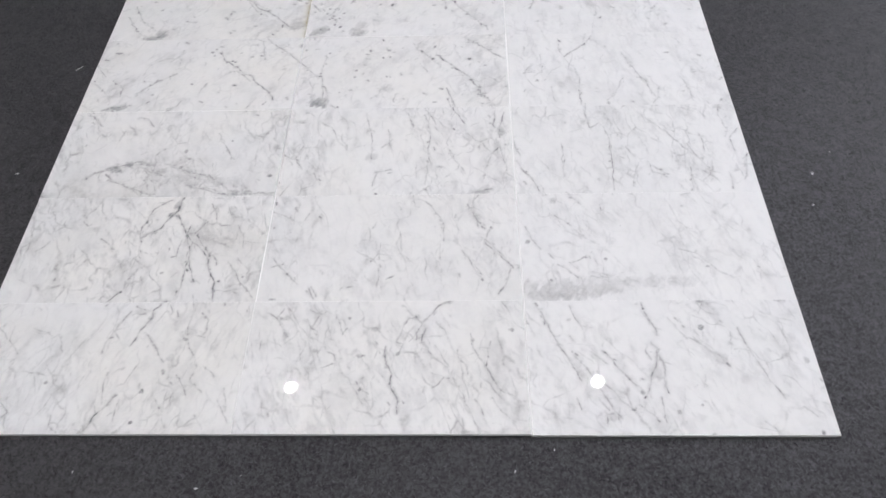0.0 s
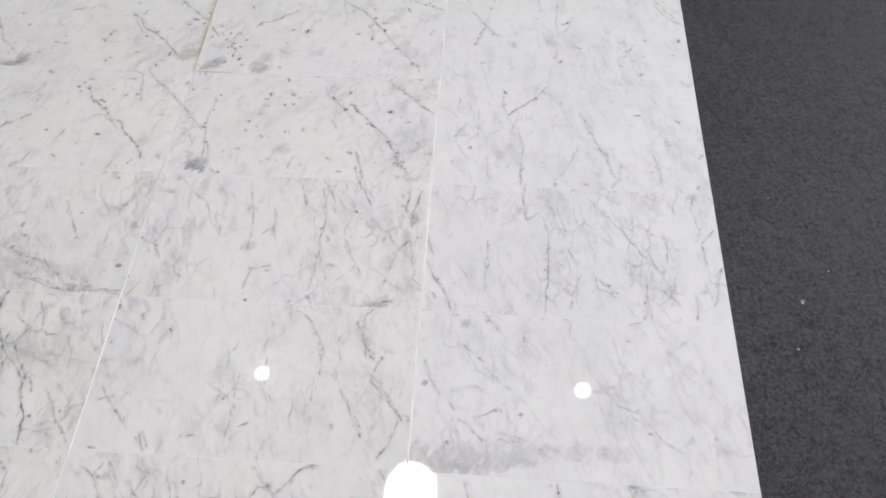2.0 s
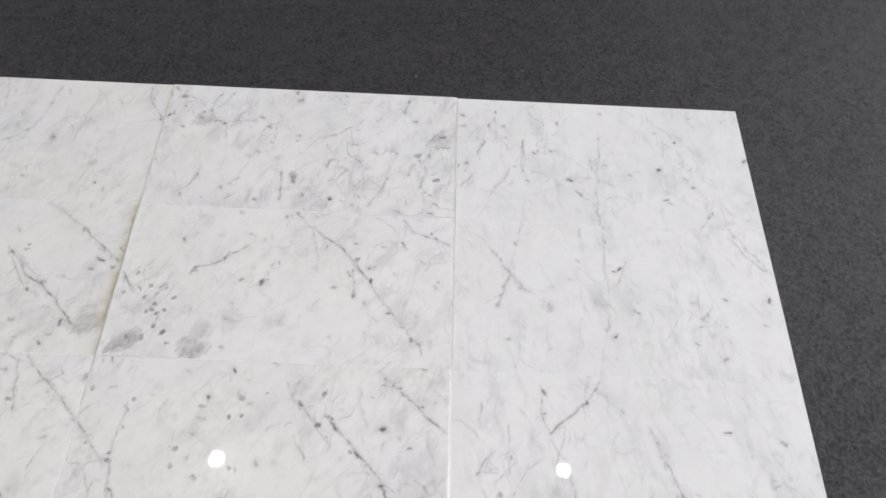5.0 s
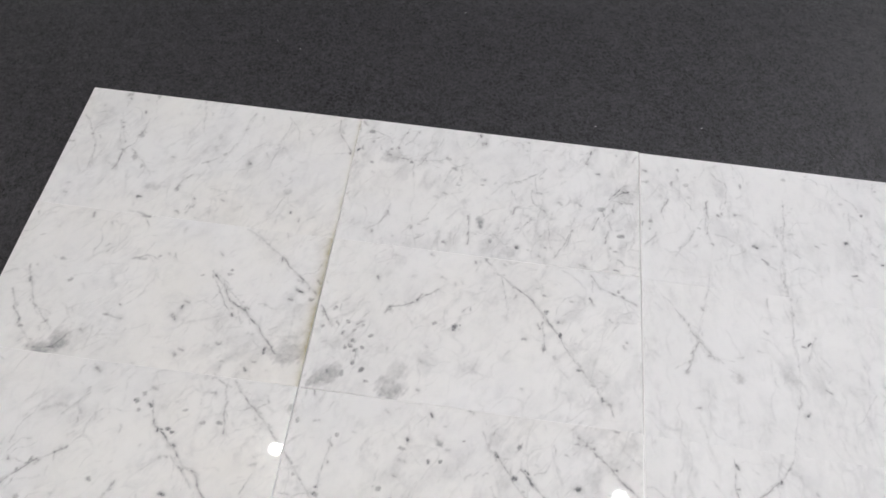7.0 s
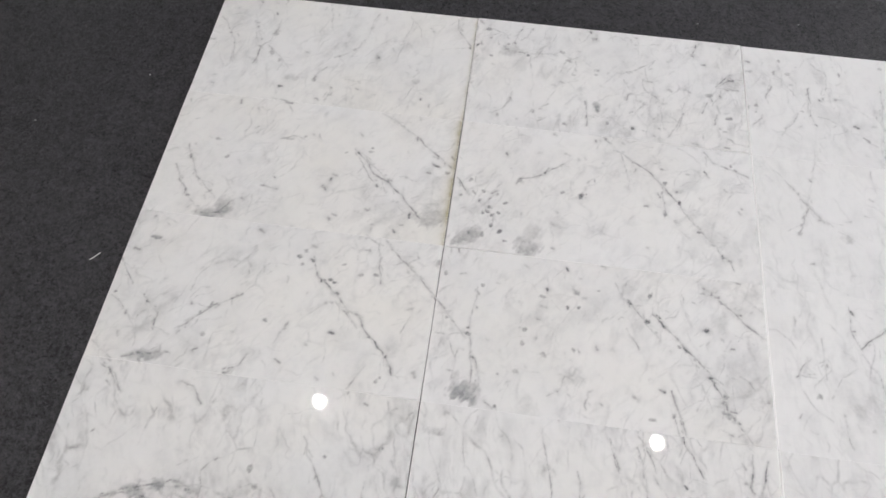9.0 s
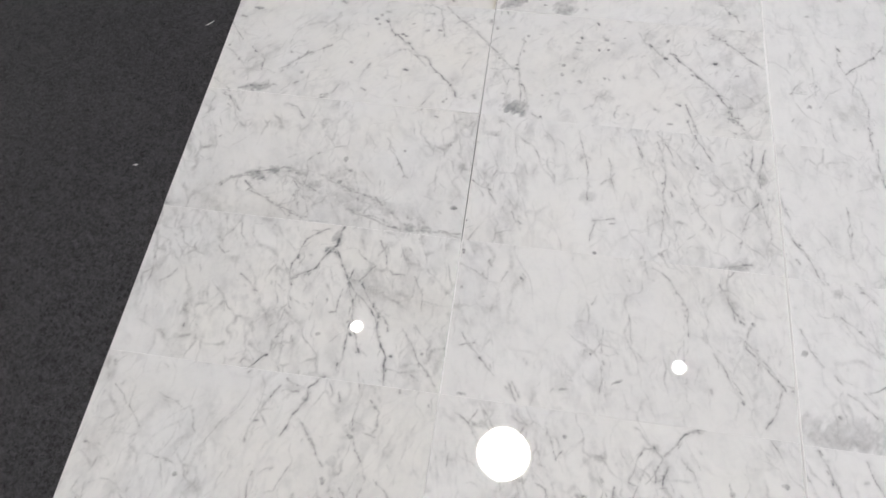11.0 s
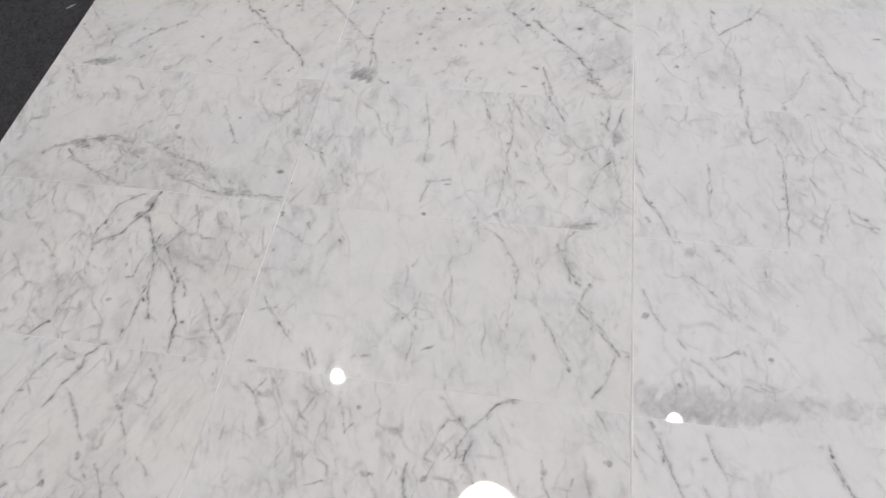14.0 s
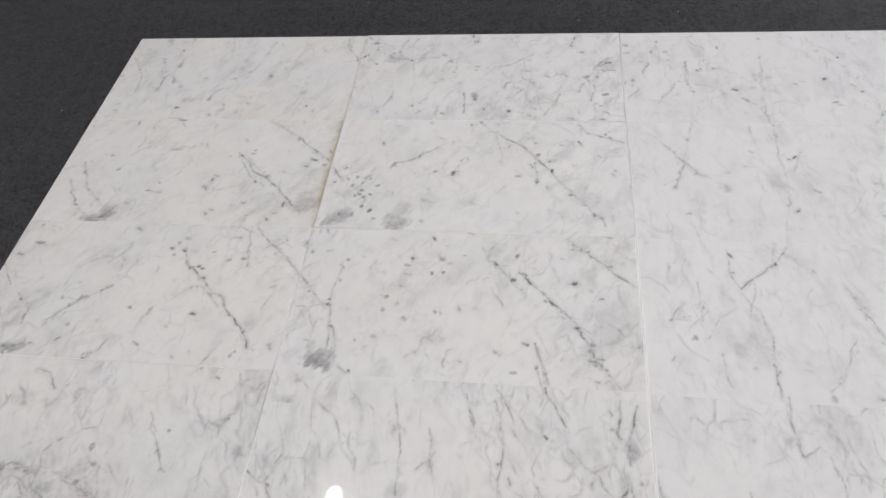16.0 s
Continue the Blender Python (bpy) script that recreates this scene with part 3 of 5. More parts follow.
vein(1, 0, 1.6, 0.42, (190, 275), (200, 243), (207, 223))
vein(1, 0, 1.4, 0.36, (207, 223), (218, 237))
vein(1, 0, 1.6, 0.42, (166, 144), (184, 148), (194, 151))
vein(1, 0, 1.8, 0.42, (178, 183), (196, 172), (203, 151))
vein(1, 0, 1.8, 0.42, (212, 130), (229, 120), (239, 99), (255, 79), (267, 59))
vein(1, 0, 1.5, 0.38, (258, 94), (275, 84))
vein(1, 0, 1.8, 0.46, (410, 100), (422, 107), (434, 120))
vein(1, 0, 1.8, 0.46, (389, 88), (392, 100))
blot(1, 0, 0.60, 149, 183, 8, 5)
blot(1, 0, 0.55, 248, 171, 8, 4)
blot(1, 0, 0.50, 384, 202, 7, 4)
blot(1, 0, 0.55, 333, 176, 5, 5)
blot(1, 0, 0.45, 310, 144, 7, 5)
blot(1, 0, 0.40, 369, 261, 11, 6)
blot(1, 0, 0.50, 582, 231, 6, 4)
blot(1, 0, 0.40, 444, 300, 6, 4)
blot(1, 0, 0.60, 384, 221, 3, 3)
blot(1, 0, 0.25, 488, 117, 8, 10, 0, 0.2)
blot(1, 0, 0.32, 176, 57, 8, 5)
# front row, right tile
vein(2, 0, 1.9, 0.46, (263, 298), (264, 281))
blot(2, 0, 0.35, 268, 132, 18, 17, -45)
blot(2, 0, 0.65, 210, 52, 6, 2, -5)
vein(2, 0, 1.9, 0.37, (142, 79), (161, 52))
blot(2, 0, 0.35, 406, 165, 11, 11, -41)
vein(2, 0, 1.6, 0.37, (463, 235), (474, 187))
vein(2, 0, 1.6, 0.32, (332, 262), (350, 237))
vein(2, 0, 1.6, 0.32, (1, 266), (21, 217))
vein(2, 0, 1.6, 0.32, (270, 78), (272, 25))
blot(2, 0, 0.30, 409, 170, 18, 17, -43)
blot(2, 0, 0.25, 574, 211, 15, 14, -73, 0.2)
vein(2, 0, 2.0, 0.46, (24, 300), (41, 271), (54, 231), (72, 193), (91, 161), (105, 129), (109, 117))
vein(2, 0, 1.6, 0.42, (104, 291), (113, 264), (127, 234))
vein(2, 0, 1.6, 0.36, (95, 223), (104, 203))
vein(2, 0, 2.0, 0.46, (98, 182), (117, 155), (136, 124), (144, 104), (162, 74), (175, 49), (184, 38))
vein(2, 0, 2.0, 0.48, (140, 181), (149, 170), (169, 154))
vein(2, 0, 2.2, 0.50, (163, 183), (180, 165), (194, 144), (208, 126), (226, 103), (234, 88))
vein(2, 0, 2.0, 0.48, (147, 134), (160, 108), (174, 93), (192, 68), (205, 54), (213, 54))
vein(2, 0, 1.6, 0.40, (221, 63), (239, 47), (260, 29))
vein(2, 0, 2.2, 0.50, (263, 277), (275, 256), (283, 234), (286, 217))
vein(2, 0, 2.0, 0.40, (266, 273), (276, 245))
vein(2, 0, 2.4, 0.48, (268, 201), (282, 185), (284, 164), (289, 143))
vein(2, 0, 2.2, 0.55, (279, 185), (274, 164), (268, 143), (255, 123), (248, 92), (238, 78))
vein(2, 0, 2.0, 0.45, (284, 164), (288, 137), (284, 107), (286, 87))
vein(2, 0, 1.5, 0.35, (260, 196), (255, 180), (263, 164))
vein(2, 0, 2.0, 0.42, (155, 42), (170, 47), (184, 35))
vein(2, 0, 2.2, 0.45, (155, 21), (154, 38))
vein(2, 0, 1.6, 0.40, (180, 54), (178, 30))
vein(2, 0, 1.6, 0.36, (313, 261), (330, 233), (349, 213), (368, 200))
vein(2, 0, 1.5, 0.40, (384, 300), (402, 277), (416, 268))
vein(2, 0, 1.6, 0.40, (378, 244), (385, 227), (380, 200))
vein(2, 0, 2.2, 0.40, (391, 183), (410, 173), (422, 151))
vein(2, 0, 1.6, 0.44, (466, 220), (471, 193), (482, 166), (494, 130), (509, 105), (523, 77))
vein(2, 0, 1.6, 0.40, (468, 27), (485, 16), (494, 4))
vein(2, 0, 1.5, 0.36, (446, 226), (436, 199))
vein(2, 0, 1.5, 0.30, (371, 126), (362, 101))
vein(2, 0, 1.5, 0.30, (554, 60), (573, 38))
vein(2, 0, 1.6, 0.36, (97, 79), (106, 55))
vein(2, 0, 1.5, 0.30, (79, 65), (82, 45))
blot(2, 0, 0.60, 382, 238, 6, 5)
blot(2, 0, 0.40, 408, 170, 10, 6)
blot(2, 0, 0.42, 588, 160, 6, 8)
blot(2, 0, 0.85, 576, 6, 4, 4)
blot(2, 0, 0.50, 301, 48, 4, 4)
blot(2, 0, 0.50, 351, 62, 4, 3)
blot(2, 0, 0.40, 361, 2, 7, 3)
blot(2, 0, 0.36, 164, 35, 12, 7)
blot(2, 0, 0.45, 239, 118, 7, 4)
blot(2, 0, 0.50, 234, 90, 4, 6)
# second row, left tile
blot(0, 1, 0.22, 536, 224, 41, 39, -33, 0.2)
vein(0, 1, 1.9, 0.32, (607, 256), (648, 241), (672, 224), (694, 223), (708, 248))
vein(0, 1, 1.6, 0.32, (35, 288), (41, 257))
vein(0, 1, 2.2, 0.41, (527, 108), (551, 70), (575, 42), (600, 13))
blot(0, 1, 0.25, 535, 228, 37, 35, -36, 0.1)
vein(0, 1, 1.4, 0.30, (82, 330), (103, 304))
vein(0, 1, 3.2, 0.79, (377, 304), (372, 292), (374, 265), (363, 252))
vein(0, 1, 2.0, 0.64, (347, 294), (319, 276), (307, 264), (303, 248), (297, 228), (290, 211), (293, 192), (298, 174))
vein(0, 1, 2.4, 0.70, (358, 249), (349, 231), (340, 211), (328, 198), (304, 190), (299, 178))
vein(0, 1, 1.5, 0.40, (270, 219), (288, 198))
vein(0, 1, 2.2, 0.67, (371, 253), (388, 222), (404, 198), (411, 186), (423, 152), (429, 118), (444, 85), (455, 54))
vein(0, 1, 2.4, 0.64, (414, 215), (411, 194))
vein(0, 1, 2.0, 0.42, (415, 257), (435, 234), (453, 227))
vein(0, 1, 2.0, 0.40, (453, 227), (438, 209), (429, 188))
vein(0, 1, 1.8, 0.44, (454, 282), (467, 257), (478, 226), (489, 215), (510, 217))
vein(0, 1, 2.2, 0.67, (411, 186), (432, 164), (455, 144), (473, 122), (485, 90), (494, 68), (505, 53), (506, 33), (509, 6))
vein(0, 1, 1.8, 0.61, (434, 190), (454, 162), (469, 140), (487, 126), (499, 111))
vein(0, 1, 2.2, 0.61, (429, 118), (429, 89), (429, 60), (427, 38), (421, 22))
vein(0, 1, 1.8, 0.45, (402, 174), (396, 149), (397, 126), (385, 122))
vein(0, 1, 1.2, 0.25, (348, 218), (368, 214), (378, 184))
vein(0, 1, 1.6, 0.42, (298, 180), (300, 162), (300, 150), (312, 120))
vein(0, 1, 1.2, 0.25, (307, 145), (342, 124))
vein(0, 1, 1.6, 0.42, (201, 176), (225, 160), (241, 143), (251, 120), (267, 107))
vein(0, 1, 2.0, 0.42, (140, 234), (154, 216), (163, 221))
vein(0, 1, 2.0, 0.61, (314, 90), (305, 74), (299, 64))
vein(0, 1, 2.0, 0.30, (310, 75), (312, 46))
vein(0, 1, 2.0, 0.30, (328, 70), (329, 54))
vein(0, 1, 2.0, 0.67, (290, 28), (276, 13), (264, -1))
vein(0, 1, 2.0, 0.35, (255, 23), (248, 6))
vein(0, 1, 1.6, 0.42, (540, 91), (555, 64), (575, 40), (591, 27))
vein(0, 1, 1.6, 0.36, (532, 214), (551, 178), (558, 150))
vein(0, 1, 1.4, 0.20, (556, 167), (604, 162))
vein(0, 1, 1.3, 0.25, (545, 120), (564, 100))
vein(0, 1, 1.4, 0.28, (46, 270), (68, 233), (97, 216))
vein(0, 1, 1.4, 0.28, (149, 157), (181, 124), (187, 101))
vein(0, 1, 3.0, 0.67, (402, 1), (388, -15), (382, -23))
vein(0, 1, 1.6, 0.36, (459, 21), (469, 2), (474, -20), (471, -49), (468, -74))
blot(0, 1, 0.40, 528, 296, 3, 4)
blot(0, 1, 0.60, 368, 282, 9, 12)
blot(0, 1, 0.60, 359, 251, 11, 6)
blot(0, 1, 0.50, 376, 147, 3, 6)
blot(0, 1, 0.35, 257, 45, 8, 8)
blot(0, 1, 0.28, 253, 74, 9, 7, 0, 0.2)
blot(0, 1, 0.55, 373, 79, 4, 3)
blot(0, 1, 0.55, 569, 66, 3, 4)
blot(0, 1, 0.16, 531, 232, 43, 31, 0, 0.2)
blot(0, 1, 0.60, 487, 89, 3, 3)
blot(0, 1, 0.50, 450, 54, 4, 3)
# second row, middle tile
vein(1, 1, 1.7, 0.32, (124, 38), (137, 12))
vein(1, 1, 1.9, 0.32, (-4, 256), (37, 241), (62, 224), (83, 223), (97, 248))
vein(1, 1, 2.2, 0.41, (366, 292), (393, 275), (410, 246), (428, 216), (430, 165))
vein(1, 1, 1.7, 0.37, (484, 266), (500, 282), (516, 304))
vein(1, 1, 2.2, 0.51, (498, 247), (508, 232), (518, 208), (528, 200))
vein(1, 1, 1.9, 0.41, (531, 166), (541, 156), (560, 134), (573, 112), (591, 86))
vein(1, 1, 1.4, 0.37, (537, 178), (537, 192), (548, 202))
blot(1, 1, 0.65, 545, 202, 3, 3, 14)
vein(1, 1, 1.7, 0.41, (279, 88), (280, 64), (276, 40))
blot(1, 1, 0.78, 308, 64, 9, 2, 28)
blot(1, 1, 0.65, 213, 38, 8, 3, 8)
vein(1, 1, 1.6, 0.37, (275, 160), (277, 111))
blot(1, 1, 0.65, 257, 108, 3, 3, 0)
vein(1, 1, 1.6, 0.32, (267, 222), (257, 202))
vein(1, 1, 1.6, 0.32, (420, 153), (420, 110))
vein(1, 1, 1.4, 0.37, (480, 124), (500, 98), (518, 70))
vein(1, 1, 1.6, 0.32, (446, 107), (440, 85))
vein(1, 1, 1.6, 0.28, (326, 190), (328, 130), (349, 107))
blot(1, 1, 0.52, 12, 205, 3, 3, 0)
blot(1, 1, 0.52, 54, 192, 2, 2, 0)
blot(1, 1, 0.78, 7, 277, 3, 3, 0)
vein(1, 1, 1.7, 0.37, (378, 326), (395, 298))
blot(1, 1, 0.78, 6, 284, 4, 3, 14)
vein(1, 1, 1.8, 0.37, (4, 255), (34, 241), (60, 226))
vein(1, 1, 2.2, 0.46, (117, 34), (131, 8))
vein(1, 1, 2.4, 0.51, (488, 275), (504, 240), (514, 204))
vein(1, 1, 2.2, 0.46, (520, 174), (530, 155), (548, 138), (565, 120), (574, 107), (587, 91))
vein(1, 1, 2.2, 0.46, (587, 87), (579, 58), (564, 30), (556, 17))
blot(1, 1, 0.65, 520, 55, 4, 4, -14)
blot(1, 1, 0.45, 546, 200, 4, 4, -34)
vein(1, 1, 1.9, 0.41, (541, 196), (533, 176), (530, 155))
vein(1, 1, 1.9, 0.37, (474, 138), (494, 101), (504, 76), (518, 58))
vein(1, 1, 1.8, 0.44, (25, 118), (37, 99), (54, 84), (74, 64), (92, 45))
vein(1, 1, 1.8, 0.40, (20, 91), (36, 96), (49, 101))
blot(1, 1, 0.70, 37, 6, 8, 4)
# second row, right tile
vein(2, 1, 1.9, 0.37, (410, 298), (431, 304))
vein(2, 1, 1.6, 0.32, (63, 332), (76, 300))
blot(2, 1, 0.49, 92, 284, 10, 9, 0)
vein(2, 1, 1.4, 0.28, (383, 222), (402, 198))
blot(2, 1, 0.52, 247, 207, 2, 2, 0)
vein(2, 1, 1.4, 0.32, (502, 208), (510, 194))
vein(2, 1, 1.4, 0.32, (503, 259), (519, 270))
blot(2, 1, 0.42, 92, 31, 93, 29, 5, 0.7)
blot(2, 1, 0.38, 241, 51, 142, 20, 1, 0.4)
vein(2, 1, 1.7, 0.37, (161, 76), (184, 70), (207, 64))
vein(2, 1, 1.7, 0.37, (115, 103), (131, 83))
vein(2, 1, 1.9, 0.41, (19, 385), (42, 359), (55, 320), (68, 298))
vein(2, 1, 2.4, 0.41, (260, 493), (256, 436), (249, 365), (242, 302))
vein(2, 1, 1.9, 0.37, (68, 126), (80, 113))
vein(2, 1, 1.9, 0.37, (87, 97), (107, 86), (129, 62))
vein(2, 1, 1.8, 0.37, (124, 105), (148, 113), (157, 118))
blot(2, 1, 0.59, 200, 110, 4, 3, -82)
blot(2, 1, 0.52, 68, 54, 4, 3, -37)
vein(2, 1, 1.9, 0.37, (160, 66), (175, 60))
vein(2, 1, 1.9, 0.37, (183, 66), (202, 62))
blot(2, 1, 0.36, 192, 35, 108, 20, 10, 0.5)
blot(2, 1, 0.36, 54, 12, 58, 17, 1, 0.5)
vein(2, 1, 1.6, 0.42, (125, 310), (142, 290), (159, 271))
vein(2, 1, 1.6, 0.42, (93, 239), (118, 215), (129, 206))
vein(2, 1, 1.6, 0.38, (135, 196), (162, 166), (178, 155))
vein(2, 1, 2.0, 0.46, (206, 272), (207, 251))
vein(2, 1, 1.8, 0.42, (16, 207), (26, 182), (35, 158), (51, 140))
vein(2, 1, 1.6, 0.36, (50, 238), (67, 232), (84, 239))
vein(2, 1, 1.8, 0.32, (374, 140), (415, 124), (452, 80), (485, 58))
blot(2, 1, 0.50, 20, 161, 6, 5)
blot(2, 1, 0.50, 432, 89, 5, 3)
blot(2, 1, 0.50, 547, 88, 5, 5)
# third row, left tile
vein(0, 2, 1.8, 0.41, (54, 289), (70, 271), (91, 250))
vein(0, 2, 1.4, 0.32, (160, 232), (154, 194))
vein(0, 2, 1.6, 0.28, (55, 269), (70, 258))
blot(0, 2, 0.62, 66, 180, 7, 3, 48)
blot(0, 2, 0.71, 559, 217, 3, 3, 0)
blot(0, 2, 0.41, 593, 171, 13, 12, 22)
vein(0, 2, 1.7, 0.32, (7, 335), (52, 299))
vein(0, 2, 2.2, 0.41, (188, 282), (211, 275), (234, 248))
vein(0, 2, 1.8, 0.41, (37, 297), (69, 281), (85, 252))
vein(0, 2, 5.0, 0.30, (96, 59), (121, 84), (155, 89), (175, 98), (201, 107), (236, 111), (255, 113))
vein(0, 2, 2.0, 0.42, (163, 56), (198, 45), (227, 31), (262, 16), (289, 5))
vein(0, 2, 1.6, 0.30, (158, 54), (170, 67), (193, 84))
vein(0, 2, 1.5, 0.25, (289, 5), (341, 4))
vein(0, 2, 2.0, 0.30, (229, 27), (262, 44), (263, 66))
vein(0, 2, 1.8, 0.30, (263, 66), (276, 24))
vein(0, 2, 2.0, 0.35, (358, 83), (394, 77), (439, 63))
vein(0, 2, 2.0, 0.35, (322, 101), (355, 90), (376, 81))
vein(0, 2, 2.0, 0.30, (331, 117), (357, 135), (373, 124))
vein(0, 2, 1.6, 0.30, (256, 113), (279, 82), (299, 70))
vein(0, 2, 1.8, 0.30, (373, 124), (391, 79), (390, 58))
vein(0, 2, 2.6, 0.42, (388, 29), (423, 26), (462, 10), (497, 4), (539, 9), (572, 8), (606, 3))
vein(0, 2, 1.5, 0.30, (434, 113), (442, 70), (456, 44))
vein(0, 2, 1.8, 0.48, (424, 219), (439, 189), (454, 167), (472, 139), (482, 125))
vein(0, 2, 1.4, 0.30, (541, 161), (540, 123), (540, 102))
vein(0, 2, 1.4, 0.25, (257, 163), (228, 145))
vein(0, 2, 1.4, 0.30, (82, 25), (103, -1))
vein(0, 2, 1.4, 0.30, (401, 59), (426, 33), (460, 16))
blot(0, 2, 0.62, 174, 94, 16, 10)
blot(0, 2, 0.58, 203, 107, 11, 8)
blot(0, 2, 0.55, 236, 112, 10, 9)
blot(0, 2, 0.50, 279, 82, 34, 22, 0, 0.2)
blot(0, 2, 0.45, 353, 97, 44, 22, 0, 0.2)
blot(0, 2, 0.45, 334, 52, 67, 16, 0, 0.2)
blot(0, 2, 0.45, 423, 61, 32, 22, 0, 0.2)
blot(0, 2, 0.40, 494, 50, 34, 18, 0, 0.2)
blot(0, 2, 0.69, 500, 10, 12, 8)
blot(0, 2, 0.62, 535, 11, 10, 7)
blot(0, 2, 0.75, 585, 68, 6, 4)
blot(0, 2, 0.69, 555, 216, 5, 5)
vein(0, 2, 2.0, 0.30, (505, 354), (488, 326), (474, 293))
vein(0, 2, 4.0, 0.40, (102, 58), (120, 80), (146, 94), (174, 103), (202, 114), (226, 120), (244, 118))
vein(0, 2, 2.6, 0.48, (153, 75), (180, 54), (210, 38), (233, 27), (266, 17), (298, 10))
vein(0, 2, 2.0, 0.42, (249, 93), (266, 70), (257, 50), (253, 30))
vein(0, 2, 2.2, 0.40, (261, 70), (287, 49), (295, 21))
vein(0, 2, 2.0, 0.42, (354, 97), (379, 81), (405, 75), (429, 59))
vein(0, 2, 2.6, 0.40, (374, 37), (406, 27), (426, 28))
vein(0, 2, 2.0, 0.36, (425, 73), (440, 51))
vein(0, 2, 2.0, 0.38, (564, 12), (607, 11))
vein(0, 2, 2.4, 0.36, (462, 40), (495, 21))
vein(0, 2, 2.0, 0.36, (153, 73), (171, 82), (194, 90))
vein(0, 2, 1.6, 0.34, (266, 141), (287, 160), (301, 167))
blot(0, 2, 0.53, 165, 100, 24, 9)
blot(0, 2, 0.65, 207, 113, 12, 8)
blot(0, 2, 0.60, 231, 120, 10, 7)
blot(0, 2, 0.43, 269, 111, 22, 12)
blot(0, 2, 0.43, 291, 89, 33, 16)
blot(0, 2, 0.38, 357, 68, 53, 19)
blot(0, 2, 0.40, 388, 44, 40, 15)
blot(0, 2, 0.38, 334, 120, 33, 18)
blot(0, 2, 0.38, 450, 52, 25, 15)
blot(0, 2, 0.65, 506, 16, 12, 6)
blot(0, 2, 0.58, 536, 17, 13, 5)
blot(0, 2, 0.56, 255, 109, 5, 4)
blot(0, 2, 0.56, 327, 107, 5, 5)
blot(0, 2, 0.56, 346, 99, 6, 5)
blot(0, 2, 0.56, 347, 155, 4, 6)
blot(0, 2, 0.56, 362, 128, 6, 5)
blot(0, 2, 0.75, 467, 190, 3, 3)
# third row, middle tile
blot(1, 2, 0.50, 530, 11, 23, 9, 12)
vein(1, 2, 2.4, 0.41, (490, 1), (527, 13), (548, 15))
vein(1, 2, 1.6, 0.32, (528, 40), (535, 82))
vein(1, 2, 1.7, 0.59, (4, 136), (35, 121), (43, 109), (60, 86))
blot(1, 2, 0.35, 239, 125, 15, 14, -45)
blot(1, 2, 0.72, 286, 72, 10, 2, 9)
blot(1, 2, 0.72, 255, 4, 4, 3, -23)
vein(1, 2, 1.7, 0.41, (374, 277), (384, 237), (392, 206), (387, 161), (387, 113), (382, 66), (381, 33))
vein(1, 2, 1.7, 0.37, (442, 149), (460, 109), (482, 67))
blot(1, 2, 0.60, 580, 220, 15, 11, -90)
vein(1, 2, 1.7, 0.32, (288, 188), (261, 159))
blot(1, 2, 0.65, 383, 17, 2, 2, 0)
vein(1, 2, 1.7, 0.37, (378, 21), (395, -8))
blot(1, 2, 0.78, 2, 43, 4, 3, 0)
blot(1, 2, 0.50, 580, 210, 17, 11, -84)
blot(1, 2, 0.40, 522, 12, 28, 12, 13)
vein(1, 2, 1.8, 0.59, (432, 381), (452, 331), (456, 292), (470, 274), (482, 243))
vein(1, 2, 1.6, 0.40, (327, 283), (338, 256), (343, 233))
vein(1, 2, 1.6, 0.40, (376, 296), (395, 269), (406, 238))
vein(1, 2, 1.5, 0.32, (212, 285), (226, 220))
vein(1, 2, 1.6, 0.38, (276, 222), (282, 197), (286, 157))
vein(1, 2, 1.6, 0.34, (229, 215), (236, 180), (236, 121))
vein(1, 2, 1.5, 0.34, (336, 262), (346, 237))
vein(1, 2, 1.6, 0.54, (434, 341), (444, 314), (450, 296))
vein(1, 2, 1.6, 0.40, (486, 209), (504, 192), (526, 171), (544, 149), (557, 136))
vein(1, 2, 2.0, 0.54, (567, 288), (560, 235), (564, 226))
vein(1, 2, 2.0, 0.56, (591, 281), (584, 249), (576, 227), (576, 192))
vein(1, 2, 1.8, 0.64, (571, 162), (563, 142), (555, 131))
vein(1, 2, 1.6, 0.40, (574, 163), (581, 130), (590, 85))
vein(1, 2, 1.6, 0.36, (552, 126), (534, 78))
vein(1, 2, 1.5, 0.36, (440, 154), (450, 122))
vein(1, 2, 2.2, 0.56, (252, 76), (282, 80), (290, 83))
vein(1, 2, 1.6, 0.38, (257, 78), (248, 57), (245, 29))
vein(1, 2, 1.6, 0.40, (89, 72), (101, 55), (110, 38))
vein(1, 2, 1.5, 0.32, (57, 181), (45, 154), (39, 123))
vein(1, 2, 1.6, 0.40, (27, 136), (39, 123))
vein(1, 2, 1.4, 0.30, (382, 306), (387, 263))
vein(1, 2, 1.4, 0.30, (355, 99), (356, 53))
blot(1, 2, 0.36, 284, 172, 7, 10)
blot(1, 2, 0.32, 240, 131, 10, 7)
blot(1, 2, 0.40, 32, 257, 15, 6)
# third row, right tile
vein(2, 2, 1.7, 0.41, (208, 315), (201, 272), (206, 240), (208, 219))
vein(2, 2, 1.7, 0.37, (494, 197), (500, 166), (496, 137))
vein(2, 2, 1.7, 0.37, (601, 215), (569, 178), (576, 137))
blot(2, 2, 0.40, 565, 296, 11, 11, -60)
vein(2, 2, 1.6, 0.37, (488, 304), (479, 272))
vein(2, 2, 1.6, 0.37, (297, 23), (309, 64), (322, 99))
vein(2, 2, 1.6, 0.32, (493, 195), (506, 158), (509, 134))
vein(2, 2, 1.8, 0.37, (574, 174), (574, 138))
vein(2, 2, 1.8, 0.37, (605, 127), (590, 80), (581, 39))
vein(2, 2, 1.7, 0.37, (543, 65), (548, 43), (544, 15))
